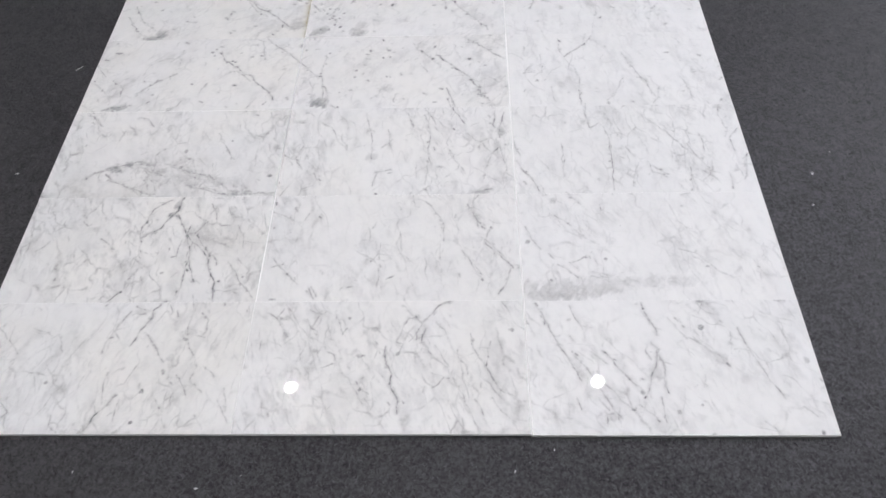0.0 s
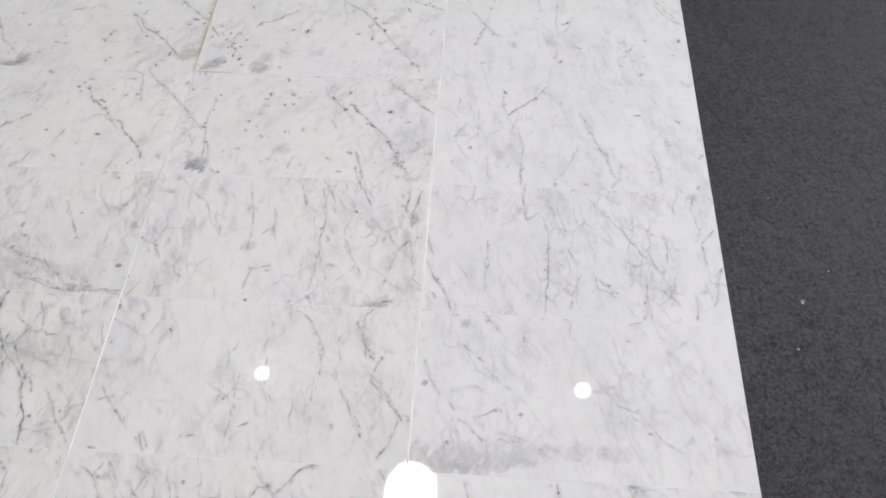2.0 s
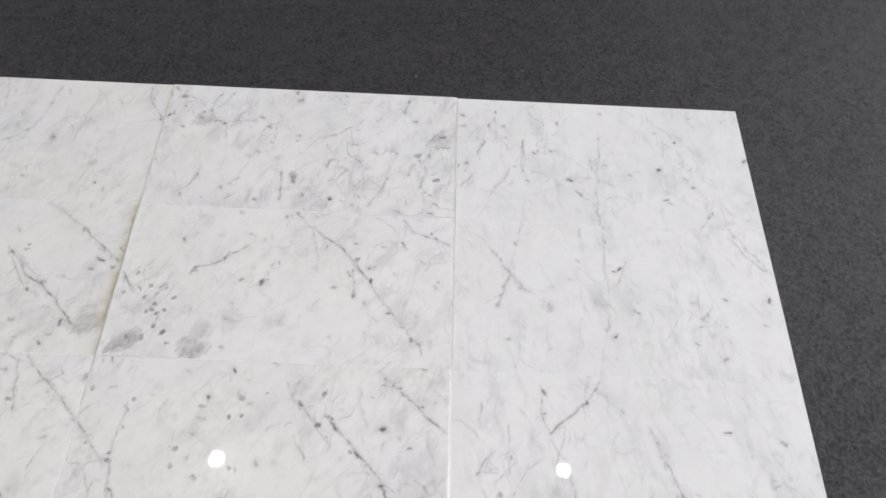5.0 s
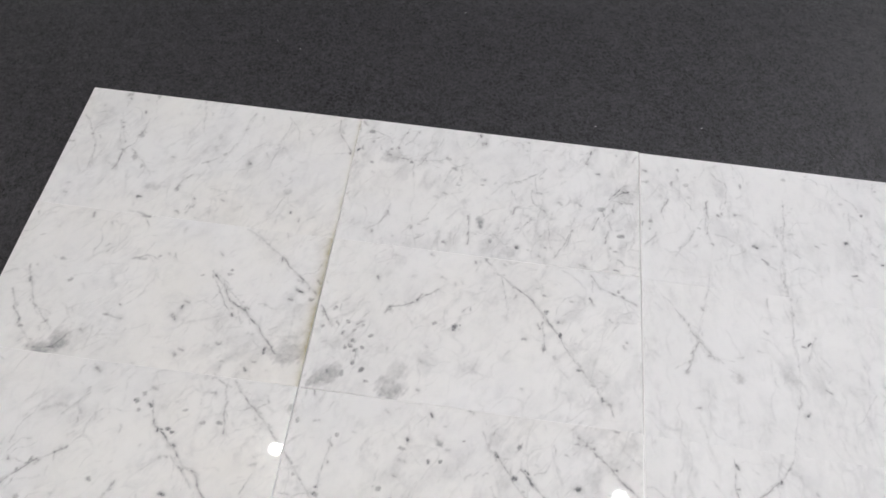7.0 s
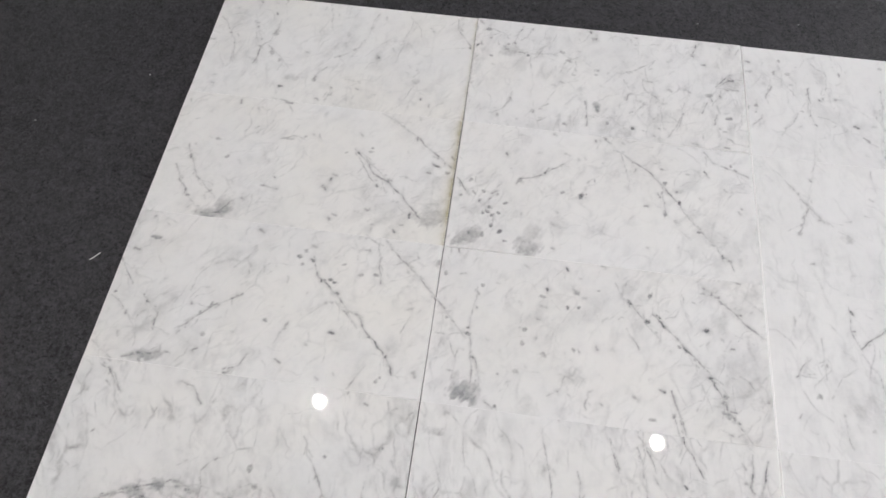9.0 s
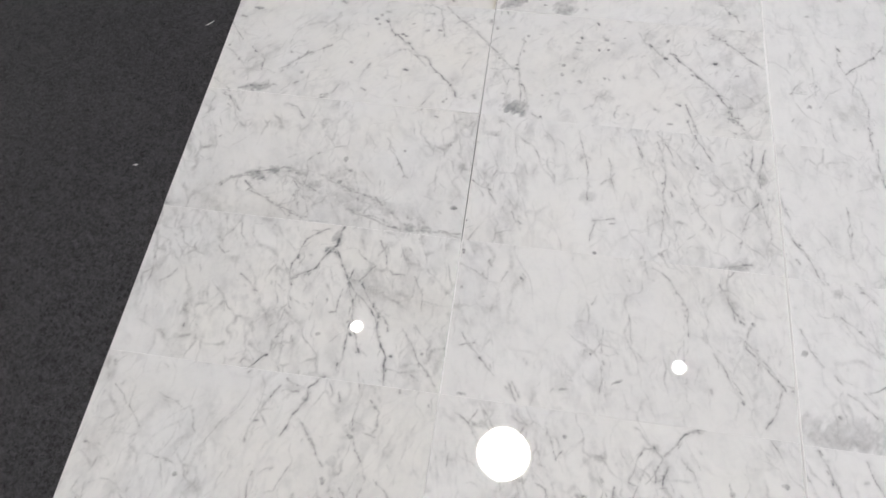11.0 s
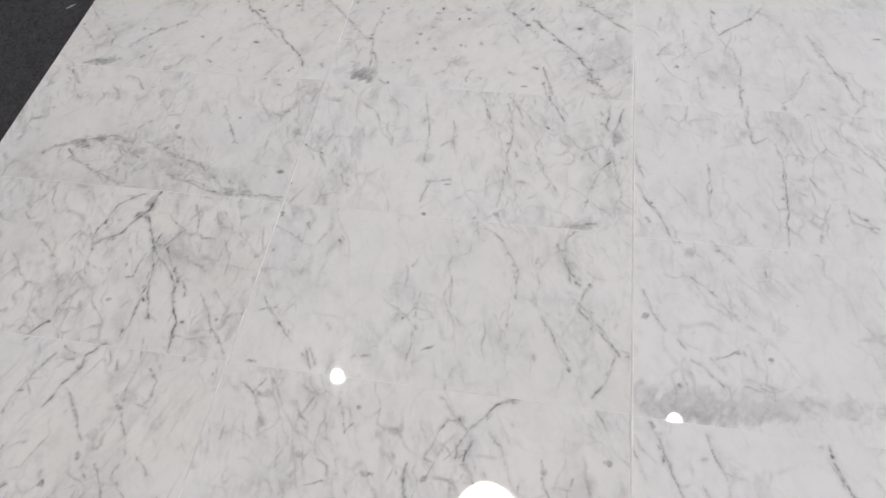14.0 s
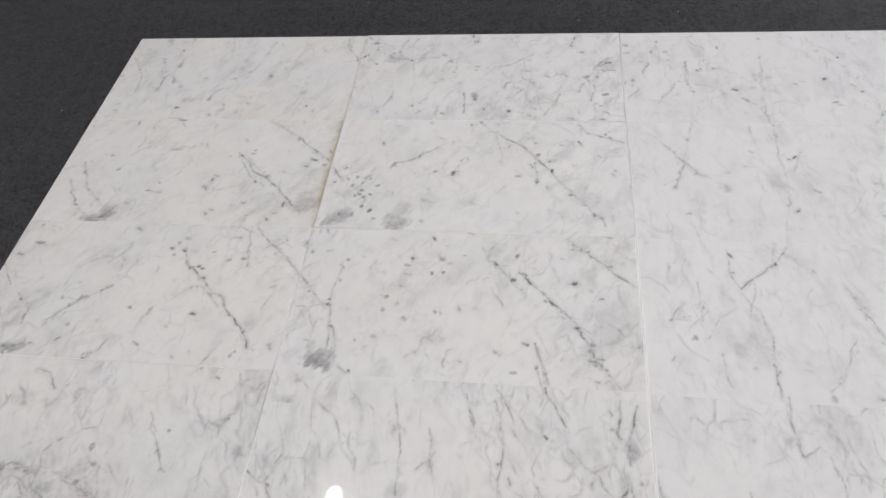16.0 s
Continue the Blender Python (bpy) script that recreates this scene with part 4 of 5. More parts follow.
vein(2, 2, 1.6, 0.32, (63, 27), (76, -6))
vein(2, 2, 1.6, 0.32, (130, 149), (126, 77))
vein(2, 2, 1.9, 0.41, (4, 167), (19, 129))
vein(2, 2, 1.9, 0.41, (19, 80), (42, 53), (55, 14), (68, -7))
vein(2, 2, 2.9, 0.28, (130, 167), (131, 117), (125, 56))
vein(2, 2, 2.2, 0.37, (345, 104), (352, 65))
vein(2, 2, 2.2, 0.37, (353, 71), (384, 52))
blot(2, 2, 0.52, 248, 105, 3, 3, -59)
vein(2, 2, 1.6, 0.36, (205, 241), (213, 221), (234, 240))
vein(2, 2, 1.4, 0.34, (245, 292), (247, 271))
vein(2, 2, 1.5, 0.42, (246, 227), (256, 190), (260, 165), (256, 149))
vein(2, 2, 1.5, 0.36, (272, 219), (287, 181))
vein(2, 2, 1.5, 0.36, (361, 254), (391, 228), (419, 194), (440, 161), (460, 129), (483, 112))
vein(2, 2, 1.6, 0.36, (568, 301), (558, 266), (568, 232), (570, 207), (560, 186))
vein(2, 2, 1.4, 0.30, (483, 192), (508, 184))
vein(2, 2, 1.8, 0.48, (256, 175), (253, 116), (253, 74), (246, 33), (247, 11))
vein(2, 2, 1.5, 0.38, (297, 153), (313, 120))
vein(2, 2, 1.4, 0.38, (355, 89), (369, 76), (391, 60))
vein(2, 2, 1.6, 0.36, (456, 162), (470, 126), (489, 91), (499, 77))
vein(2, 2, 1.5, 0.36, (450, 84), (443, 9))
vein(2, 2, 1.5, 0.36, (407, 214), (427, 176), (449, 155))
vein(2, 2, 1.8, 0.42, (2, 179), (12, 142))
vein(2, 2, 1.6, 0.42, (8, 113), (23, 71), (36, 64), (48, 47))
vein(2, 2, 1.6, 0.42, (125, 5), (142, -15), (159, -34))
# fourth row, left tile
blot(0, 3, 0.65, 183, 107, 3, 3, 14)
blot(0, 3, 0.60, 116, 14, 27, 11, 5)
vein(0, 3, 2.4, 0.48, (68, 7), (102, 17), (131, 23), (131, 36))
vein(0, 3, 1.5, 0.36, (-1, 196), (20, 168), (39, 146))
vein(0, 3, 1.4, 0.36, (10, 120), (32, 106), (50, 86), (75, 62))
vein(0, 3, 1.3, 0.32, (60, 132), (84, 112), (105, 98), (106, 66))
blot(0, 3, 0.65, 13, 126, 3, 3, 14)
blot(0, 3, 0.59, 68, 128, 3, 3, 0)
vein(0, 3, 1.3, 0.28, (7, 29), (52, -6))
blot(0, 3, 0.65, 348, 229, 3, 3, 0)
blot(0, 3, 0.52, 427, 239, 5, 3, 22)
blot(0, 3, 0.30, 548, 89, 20, 19, -28, 0.2)
blot(0, 3, 0.65, 533, 31, 3, 3, 14)
vein(0, 3, 1.2, 0.28, (572, 152), (557, 118))
vein(0, 3, 2.0, 0.52, (501, 300), (534, 267), (563, 241), (585, 221), (608, 196), (628, 178))
vein(0, 3, 1.4, 0.38, (486, 300), (495, 251), (504, 211))
vein(0, 3, 1.3, 0.35, (459, 303), (487, 290))
vein(0, 3, 2.0, 0.54, (366, 245), (386, 207), (418, 180), (433, 170), (452, 146), (477, 134), (498, 106), (527, 79), (544, 56), (554, 40))
vein(0, 3, 1.5, 0.35, (414, 176), (426, 188))
vein(0, 3, 1.4, 0.34, (427, 164), (454, 140), (476, 116))
vein(0, 3, 2.0, 0.44, (250, 154), (224, 134), (201, 120), (181, 104), (163, 82), (149, 62))
vein(0, 3, 1.4, 0.30, (257, 249), (242, 227), (251, 194))
vein(0, 3, 2.4, 0.32, (348, 110), (332, 68))
vein(0, 3, 3.0, 0.42, (288, 41), (277, 19), (258, 1))
vein(0, 3, 2.0, 0.30, (505, 48), (488, 21), (474, -12))
blot(0, 3, 0.60, 491, 225, 7, 4)
blot(0, 3, 0.80, 54, 247, 9, 4)
blot(0, 3, 0.70, 414, 200, 5, 3)
blot(0, 3, 0.70, 340, 245, 5, 4)
blot(0, 3, 0.60, 348, 257, 4, 4)
blot(0, 3, 0.25, 545, 88, 19, 20, 0, 0.2)
blot(0, 3, 0.60, 199, 126, 4, 5)
blot(0, 3, 0.65, 258, 1, 5, 3)
blot(0, 3, 0.22, 292, 46, 26, 11, 0, 0.2)
blot(0, 3, 0.55, 527, 22, 5, 5)
blot(0, 3, 0.60, 607, 269, 8, 6)
blot(0, 3, 0.50, 461, 221, 5, 4)
blot(0, 3, 0.45, 199, 66, 5, 4)
blot(0, 3, 0.60, 304, 108, 5, 4)
vein(0, 3, 1.6, 0.36, (217, 204), (240, 227), (253, 251))
blot(0, 3, 0.75, 48, 249, 8, 4)
blot(0, 3, 0.65, 338, 245, 4, 4)
blot(0, 3, 0.60, 348, 259, 5, 4)
blot(0, 3, 0.75, 410, 204, 5, 3)
# fourth row, middle tile
vein(1, 3, 1.5, 0.40, (-153, 310), (-128, 295), (-101, 267), (-68, 241), (-33, 223), (-8, 196), (16, 178))
blot(1, 3, 0.78, 526, 50, 9, 3, -10)
blot(1, 3, 0.72, 450, 159, 4, 3, -56)
blot(1, 3, 0.72, 66, 145, 3, 3, 9)
blot(1, 3, 0.59, 84, 233, 3, 3, 14)
blot(1, 3, 0.75, 69, 27, 32, 20, 4, 0.8)
blot(1, 3, 0.65, 128, 7, 3, 3, 14)
blot(1, 3, 0.30, 184, 20, 24, 23, -34, 0.2)
blot(1, 3, 0.35, 257, 78, 29, 17, 39, 0.2)
vein(1, 3, 1.4, 0.32, (219, 39), (238, 52), (247, 75))
blot(1, 3, 0.65, 266, 212, 3, 3, -90)
blot(1, 3, 0.59, 260, 128, 4, 3, -82)
blot(1, 3, 0.52, 24, 160, 3, 3, -11)
vein(1, 3, 1.2, 0.28, (35, 114), (48, 88))
blot(1, 3, 0.52, 127, 66, 3, 3, -90)
blot(1, 3, 0.52, 302, 251, 3, 2, 0)
blot(1, 3, 0.22, 555, 116, 33, 31, -44, 0.1)
blot(1, 3, 0.45, 160, 158, 3, 3, 14)
vein(1, 3, 2.0, 0.52, (-110, 300), (-77, 267), (-48, 241), (-26, 221), (-3, 196), (17, 178))
vein(1, 3, 1.6, 0.40, (17, 178), (34, 156), (62, 126))
vein(1, 3, 1.8, 0.42, (72, 128), (82, 77), (79, 43))
vein(1, 3, 1.6, 0.38, (85, 88), (96, 44))
vein(1, 3, 1.4, 0.30, (52, 98), (48, 64))
vein(1, 3, 2.0, 0.60, (110, 14), (124, 5))
vein(1, 3, 1.6, 0.38, (77, 227), (74, 194), (68, 170), (70, 138))
vein(1, 3, 1.6, 0.45, (333, 269), (346, 245), (362, 233), (389, 202))
vein(1, 3, 2.0, 0.54, (403, 215), (434, 186), (460, 158), (492, 128), (515, 90), (532, 50), (549, 31), (569, 4))
vein(1, 3, 1.4, 0.36, (394, 190), (416, 168))
vein(1, 3, 1.6, 0.42, (494, 289), (533, 259), (562, 229), (589, 207), (603, 198))
vein(1, 3, 1.2, 0.30, (355, 182), (377, 144))
vein(1, 3, 1.8, 0.46, (432, 76), (452, 25), (456, -13), (470, -31), (482, -62))
vein(1, 3, 1.6, 0.36, (514, 20), (535, 11))
blot(1, 3, 0.75, 66, 134, 7, 4)
blot(1, 3, 0.85, 362, 233, 5, 4)
blot(1, 3, 0.85, 392, 200, 5, 5)
blot(1, 3, 0.75, 397, 253, 4, 5)
blot(1, 3, 0.75, 462, 154, 3, 6)
blot(1, 3, 0.60, 528, 79, 6, 4)
blot(1, 3, 0.60, 534, 45, 9, 6)
blot(1, 3, 0.60, 262, 241, 8, 5)
blot(1, 3, 0.70, 245, 209, 3, 4)
blot(1, 3, 0.50, 196, 225, 7, 3)
blot(1, 3, 0.55, 170, 156, 5, 4)
blot(1, 3, 0.50, 167, 128, 4, 7)
blot(1, 3, 0.60, 270, 126, 4, 7)
blot(1, 3, 0.50, 207, 112, 6, 5)
blot(1, 3, 0.35, 158, 74, 7, 6)
blot(1, 3, 0.70, 494, 271, 5, 3)
blot(1, 3, 0.50, 401, 21, 6, 3)
blot(1, 3, 0.55, 438, 32, 4, 5)
blot(1, 3, 0.26, 270, 77, 29, 17, 0, 0.2)
blot(1, 3, 0.50, 12, 249, 4, 5)
vein(1, 3, 1.6, 0.42, (434, 35), (444, 9), (450, -9))
vein(1, 3, 1.4, 0.30, (382, 1), (387, -42))
# fourth row, right tile
vein(2, 3, 1.2, 0.18, (287, 471), (286, 426), (266, 326), (257, 286))
vein(2, 3, 1.2, 0.24, (120, 76), (126, 19))
blot(2, 3, 0.35, 385, 100, 21, 11, -66)
vein(2, 3, 1.3, 0.32, (422, 76), (412, 30), (396, 10))
vein(2, 3, 1.2, 0.28, (329, 122), (310, 77), (293, 44))
vein(2, 3, 1.2, 0.28, (534, 186), (556, 144))
vein(2, 3, 1.2, 0.28, (273, 23), (293, 44))
vein(2, 3, 1.3, 0.36, (208, 10), (201, -33), (206, -66), (208, -87))
vein(2, 3, 1.5, 0.28, (495, 287), (518, 249))
vein(2, 3, 1.8, 0.42, (154, 285), (156, 233), (168, 202))
vein(2, 3, 1.8, 0.42, (168, 202), (194, 227), (225, 251), (257, 292))
vein(2, 3, 1.6, 0.38, (168, 192), (190, 162), (201, 114), (198, 60), (197, 6))
vein(2, 3, 1.4, 0.32, (99, 215), (98, 136))
vein(2, 3, 1.5, 0.34, (47, 134), (62, 160), (73, 172))
vein(2, 3, 1.3, 0.25, (155, 164), (125, 146), (110, 118))
vein(2, 3, 1.6, 0.38, (335, 217), (347, 178), (364, 138), (381, 110), (396, 62), (406, 35))
vein(2, 3, 2.4, 0.34, (375, 116), (393, 94))
vein(2, 3, 1.6, 0.38, (489, 116), (501, 79), (505, 19))
blot(2, 3, 0.50, 82, 104, 5, 5)
blot(2, 3, 0.45, 272, 11, 5, 6)
# fifth row, left tile
vein(0, 4, 1.5, 0.40, (458, 4), (483, -11), (510, -38), (542, -64), (578, -83), (603, -109), (627, -128))
blot(0, 4, 0.50, 578, 58, 26, 26, 22, 0.55)
blot(0, 4, 0.30, 584, 92, 22, 20, 10, 0.3)
blot(0, 4, 0.58, 134, 10, 30, 15, 12, 0.6)
blot(0, 4, 0.62, 160, 26, 17, 22, 30, 0.6)
vein(0, 4, 2.4, 0.44, (119, 8), (152, 13), (173, 42))
vein(0, 4, 1.3, 0.40, (236, 206), (258, 217), (284, 213))
vein(0, 4, 1.3, 0.28, (310, 231), (319, 210))
blot(0, 4, 0.45, 42, 233, 6, 3, 20)
blot(0, 4, 0.59, 233, 302, 5, 2, 11)
blot(0, 4, 0.52, 431, 208, 3, 3, 14)
blot(0, 4, 0.52, 378, 190, 3, 2, 11)
blot(0, 4, 0.52, 121, 58, 7, 3, 42)
blot(0, 4, 0.59, 229, 301, 9, 2, -3)
vein(0, 4, 2.0, 0.52, (397, 202), (424, 177), (446, 145), (490, 122), (514, 99), (532, 76), (556, 54))
vein(0, 4, 1.2, 0.32, (397, 202), (416, 169), (453, 121), (479, 106))
vein(0, 4, 1.6, 0.42, (438, 301), (472, 283), (528, 242), (568, 209), (605, 181))
blot(0, 4, 0.70, 595, 169, 5, 5)
blot(0, 4, 0.50, 430, 199, 5, 3)
blot(0, 4, 0.45, 134, 146, 5, 5)
vein(0, 4, 1.6, 0.42, (206, 306), (236, 303))
vein(0, 4, 2.0, 0.38, (44, 165), (70, 120), (85, 91), (109, 71), (135, 44))
vein(0, 4, 1.8, 0.40, (33, 115), (56, 79), (90, 30), (114, 11))
vein(0, 4, 1.8, 0.40, (5, 143), (27, 154))
vein(0, 4, 1.2, 0.34, (418, 186), (441, 165), (478, 131))
vein(0, 4, 1.8, 0.42, (256, 84), (224, 87))
blot(0, 4, 0.60, 82, 44, 7, 4)
blot(0, 4, 0.50, 102, 188, 10, 5)
blot(0, 4, 0.50, 253, 209, 14, 4)
# fifth row, middle tile
vein(1, 4, 1.2, 0.40, (327, 3), (333, -26), (349, -53), (357, -66))
vein(1, 4, 1.3, 0.36, (456, 161), (476, 125), (498, 102), (529, 68), (558, 23))
blot(1, 4, 0.35, 535, 85, 43, 22, -44, 0.2)
blot(1, 4, 0.65, 494, 99, 4, 3, 14)
vein(1, 4, 1.7, 0.48, (512, 295), (527, 271), (545, 264), (573, 253), (601, 243))
blot(1, 4, 0.65, 568, 266, 4, 3, -56)
blot(1, 4, 0.78, 270, 155, 4, 3, 8)
blot(1, 4, 0.59, 286, 190, 6, 2, -85)
blot(1, 4, 0.60, 28, 20, 28, 20, 22, 0.6)
blot(1, 4, 0.55, 52, 38, 18, 14, 50, 0.6)
blot(1, 4, 0.60, 160, 20, 25, 24, 12, 0.6)
blot(1, 4, 0.36, 168, 58, 20, 26, -20, 0.4)
blot(1, 4, 0.34, 208, 78, 24, 28, 40, 0.3)
blot(1, 4, 0.72, 84, 80, 6, 3, 40)
blot(1, 4, 0.72, 96, 88, 5, 3, -30)
blot(1, 4, 0.65, 76, 118, 5, 3, 60)
blot(1, 4, 0.65, 62, 135, 5, 3, -40)
blot(1, 4, 0.72, 102, 45, 6, 4, 50)
blot(1, 4, 0.60, 44, 128, 6, 3, -50)
blot(1, 4, 0.60, 108, 112, 5, 3, 10)
blot(1, 4, 0.52, 17, 119, 4, 3, 11)
blot(1, 4, 0.52, 91, 130, 3, 3, 0)
vein(1, 4, 1.3, 0.36, (66, 100), (84, 83), (89, 57))
blot(1, 4, 0.52, 426, 138, 3, 2, -90)
vein(1, 4, 2.0, 0.50, (6, 157), (30, 128))
vein(1, 4, 2.0, 0.50, (81, 130), (90, 141))
vein(1, 4, 1.6, 0.45, (126, 162), (135, 175), (170, 184), (192, 201), (219, 223))
vein(1, 4, 1.6, 0.50, (271, 183), (284, 195))
vein(1, 4, 2.0, 0.54, (330, 270), (367, 249), (403, 221), (424, 200), (434, 182), (456, 163))
vein(1, 4, 1.4, 0.38, (422, 205), (426, 166), (428, 128))
vein(1, 4, 1.3, 0.30, (304, 305), (330, 270))
vein(1, 4, 1.3, 0.30, (336, 262), (350, 220), (354, 204))
blot(1, 4, 0.60, 33, 157, 5, 5)
blot(1, 4, 0.70, 57, 110, 4, 6)
blot(1, 4, 0.75, 75, 88, 5, 4)
blot(1, 4, 0.70, 78, 99, 5, 5)
blot(1, 4, 0.60, 66, 83, 3, 4)
blot(1, 4, 0.80, 84, 59, 6, 6)
blot(1, 4, 0.70, 114, 26, 6, 4)
blot(1, 4, 0.55, 70, 33, 4, 5)
blot(1, 4, 0.50, 136, 171, 7, 7)
blot(1, 4, 0.80, 260, 150, 7, 7)
blot(1, 4, 0.75, 428, 205, 7, 5)
blot(1, 4, 0.85, 458, 162, 4, 5)
blot(1, 4, 0.60, 428, 128, 3, 6)
blot(1, 4, 0.60, 221, 153, 5, 4)
# fifth row, right tile
vein(2, 4, 1.3, 0.22, (298, 495), (287, 402), (284, 331), (290, 305), (287, 246))
vein(2, 4, 1.3, 0.36, (534, 317), (547, 290))
vein(2, 4, 1.2, 0.32, (562, 271), (581, 243), (605, 215))
vein(2, 4, 1.2, 0.28, (138, 333), (126, 283), (110, 220))
vein(2, 4, 1.4, 0.32, (66, 249), (94, 214), (116, 180), (150, 152))
blot(2, 4, 0.40, 174, 127, 15, 14, -47, 0.2)
vein(2, 4, 1.3, 0.36, (161, 143), (183, 125))
vein(2, 4, 1.5, 0.36, (108, 196), (95, 151), (80, 123))
blot(2, 4, 0.40, 83, 126, 4, 4, 36)
vein(2, 4, 1.2, 0.32, (328, 225), (306, 172))
vein(2, 4, 1.2, 0.18, (287, 166), (286, 120), (266, 20), (257, -20))
vein(2, 4, 1.2, 0.28, (480, 142), (454, 107), (446, 71))
vein(2, 4, 1.2, 0.24, (396, 33), (396, 62))
vein(2, 4, 1.2, 0.24, (102, 40), (111, 11))
vein(2, 4, 1.7, 0.28, (534, 288), (556, 257), (594, 219))
vein(2, 4, 1.7, 0.28, (110, 220), (102, 187), (87, 141))
vein(2, 4, 1.7, 0.32, (82, 229), (107, 186), (133, 158))
vein(2, 4, 1.7, 0.24, (290, 284), (285, 228), (289, 159))
vein(2, 4, 1.7, 0.24, (328, 224), (310, 184))
# back row, left tile
vein(0, 5, 1.3, 0.32, (11, 229), (41, 186), (61, 158), (67, 113))
vein(0, 5, 1.2, 0.32, (140, 154), (159, 134), (183, 115), (201, 95))
blot(0, 5, 0.35, 218, 68, 11, 9, -16)
vein(0, 5, 1.4, 0.28, (299, 139), (321, 150), (345, 176), (362, 209), (372, 274))
vein(0, 5, 1.2, 0.24, (483, 107), (502, 132))
vein(0, 5, 1.2, 0.24, (460, 279), (447, 191), (439, 144))
vein(0, 5, 1.2, 0.24, (252, 314), (266, 275), (275, 228))
vein(0, 5, 1.8, 0.42, (151, 238), (149, 203), (140, 170), (124, 142), (123, 115), (120, 99))
vein(0, 5, 1.4, 0.36, (90, 226), (105, 204), (120, 167))
vein(0, 5, 1.6, 0.36, (302, 60), (311, 41), (303, 12))
vein(0, 5, 1.5, 0.36, (263, 69), (271, 92), (288, 109))
vein(0, 5, 1.5, 0.42, (566, 296), (568, 264), (588, 236), (604, 215))
vein(0, 5, 1.6, 0.36, (87, 308), (93, 267))
vein(0, 5, 1.6, 0.32, (152, 309), (152, 284))
vein(0, 5, 1.6, 0.32, (334, 145), (346, 170), (353, 193))
vein(0, 5, 1.2, 0.26, (489, 80), (473, 43), (466, 21))
vein(0, 5, 1.6, 0.42, (206, 1), (236, -2))
blot(0, 5, 0.50, 155, 134, 6, 6)
blot(0, 5, 0.40, 176, 115, 5, 6)
blot(0, 5, 0.35, 209, 69, 12, 10)
blot(0, 5, 0.45, 267, 70, 4, 6)
blot(0, 5, 0.38, 494, 95, 10, 8)
blot(0, 5, 0.50, 103, 207, 4, 5)
blot(0, 5, 0.50, 149, 195, 5, 9)
blot(0, 5, 0.40, 121, 107, 7, 9)
blot(0, 5, 0.40, 317, 211, 5, 9)
blot(0, 5, 0.40, 340, 169, 6, 6)
# back row, middle tile
blot(1, 5, 0.35, 86, 219, 22, 20, -6, 0.2)
blot(1, 5, 0.52, 79, 233, 4, 3, 8)
vein(1, 5, 1.2, 0.32, (99, 214), (148, 213), (184, 218), (202, 226))
blot(1, 5, 0.65, 125, 205, 4, 3, 8)
vein(1, 5, 1.2, 0.32, (196, 228), (222, 209))
blot(1, 5, 0.78, 284, 81, 11, 4, -45)
blot(1, 5, 0.40, 350, 17, 11, 11, 70)
vein(1, 5, 1.2, 0.28, (430, 123), (420, 87), (432, 35))
blot(1, 5, 0.40, 579, 183, 21, 14, -3, 0.2)
vein(1, 5, 1.2, 0.32, (226, 158), (236, 188))
vein(1, 5, 1.2, 0.28, (264, 51), (316, 52), (334, 35))
vein(1, 5, 1.6, 0.42, (106, 291), (98, 269), (87, 236))
vein(1, 5, 1.6, 0.44, (130, 289), (120, 264), (107, 247))
vein(1, 5, 1.4, 0.44, (98, 93), (93, 69), (79, 46), (58, 27))
vein(1, 5, 2.2, 0.34, (66, 225), (80, 212), (99, 212))
vein(1, 5, 1.4, 0.32, (176, 70), (148, 52), (133, 34))
vein(1, 5, 1.3, 0.32, (174, 37), (155, 19))
vein(1, 5, 1.6, 0.52, (259, 92), (263, 52), (264, 25))
vein(1, 5, 1.6, 0.46, (349, 105), (351, 122), (360, 128))
vein(1, 5, 1.5, 0.42, (353, 141), (350, 155))
vein(1, 5, 1.6, 0.46, (515, 298), (506, 281), (496, 257))
vein(1, 5, 1.4, 0.32, (460, 40), (468, 81), (474, 116))
vein(1, 5, 1.4, 0.34, (438, 17), (454, 46), (466, 74))
vein(1, 5, 1.2, 0.32, (367, 74), (379, 89), (396, 105))
vein(1, 5, 1.6, 0.55, (555, 177), (573, 187), (586, 199))
vein(1, 5, 1.6, 0.55, (580, 202), (597, 183))
vein(1, 5, 1.6, 0.50, (567, 171), (585, 167), (593, 171))
vein(1, 5, 1.4, 0.45, (549, 169), (562, 192), (580, 210))
vein(1, 5, 1.6, 0.45, (531, 145), (536, 129))
vein(1, 5, 1.6, 0.42, (545, 92), (541, 64))
vein(1, 5, 1.4, 0.36, (524, 123), (512, 94))
vein(1, 5, 1.5, 0.32, (478, 166), (488, 139))
vein(1, 5, 1.3, 0.32, (412, 230), (399, 206))
vein(1, 5, 1.3, 0.30, (300, 147), (327, 181), (363, 193), (393, 212))
blot(1, 5, 0.30, 85, 220, 25, 18)
blot(1, 5, 0.65, 28, 274, 7, 6)
blot(1, 5, 0.60, 42, 193, 4, 3)
blot(1, 5, 0.55, 36, 247, 3, 3)
blot(1, 5, 0.65, 286, 82, 9, 10)
blot(1, 5, 0.50, 308, 38, 3, 5)
blot(1, 5, 0.32, 343, 21, 14, 9)
blot(1, 5, 0.30, 573, 187, 27, 20)
blot(1, 5, 0.70, 531, 145, 10, 6)
blot(1, 5, 0.60, 572, 85, 7, 4)
blot(1, 5, 0.50, 219, 202, 7, 5)
blot(1, 5, 0.50, 202, 225, 6, 3)
blot(1, 5, 0.50, 232, 161, 5, 3)
blot(1, 5, 0.40, 280, 169, 5, 3)
# back row, right tile
vein(2, 5, 1.4, 0.36, (141, 200), (135, 135), (145, 97))
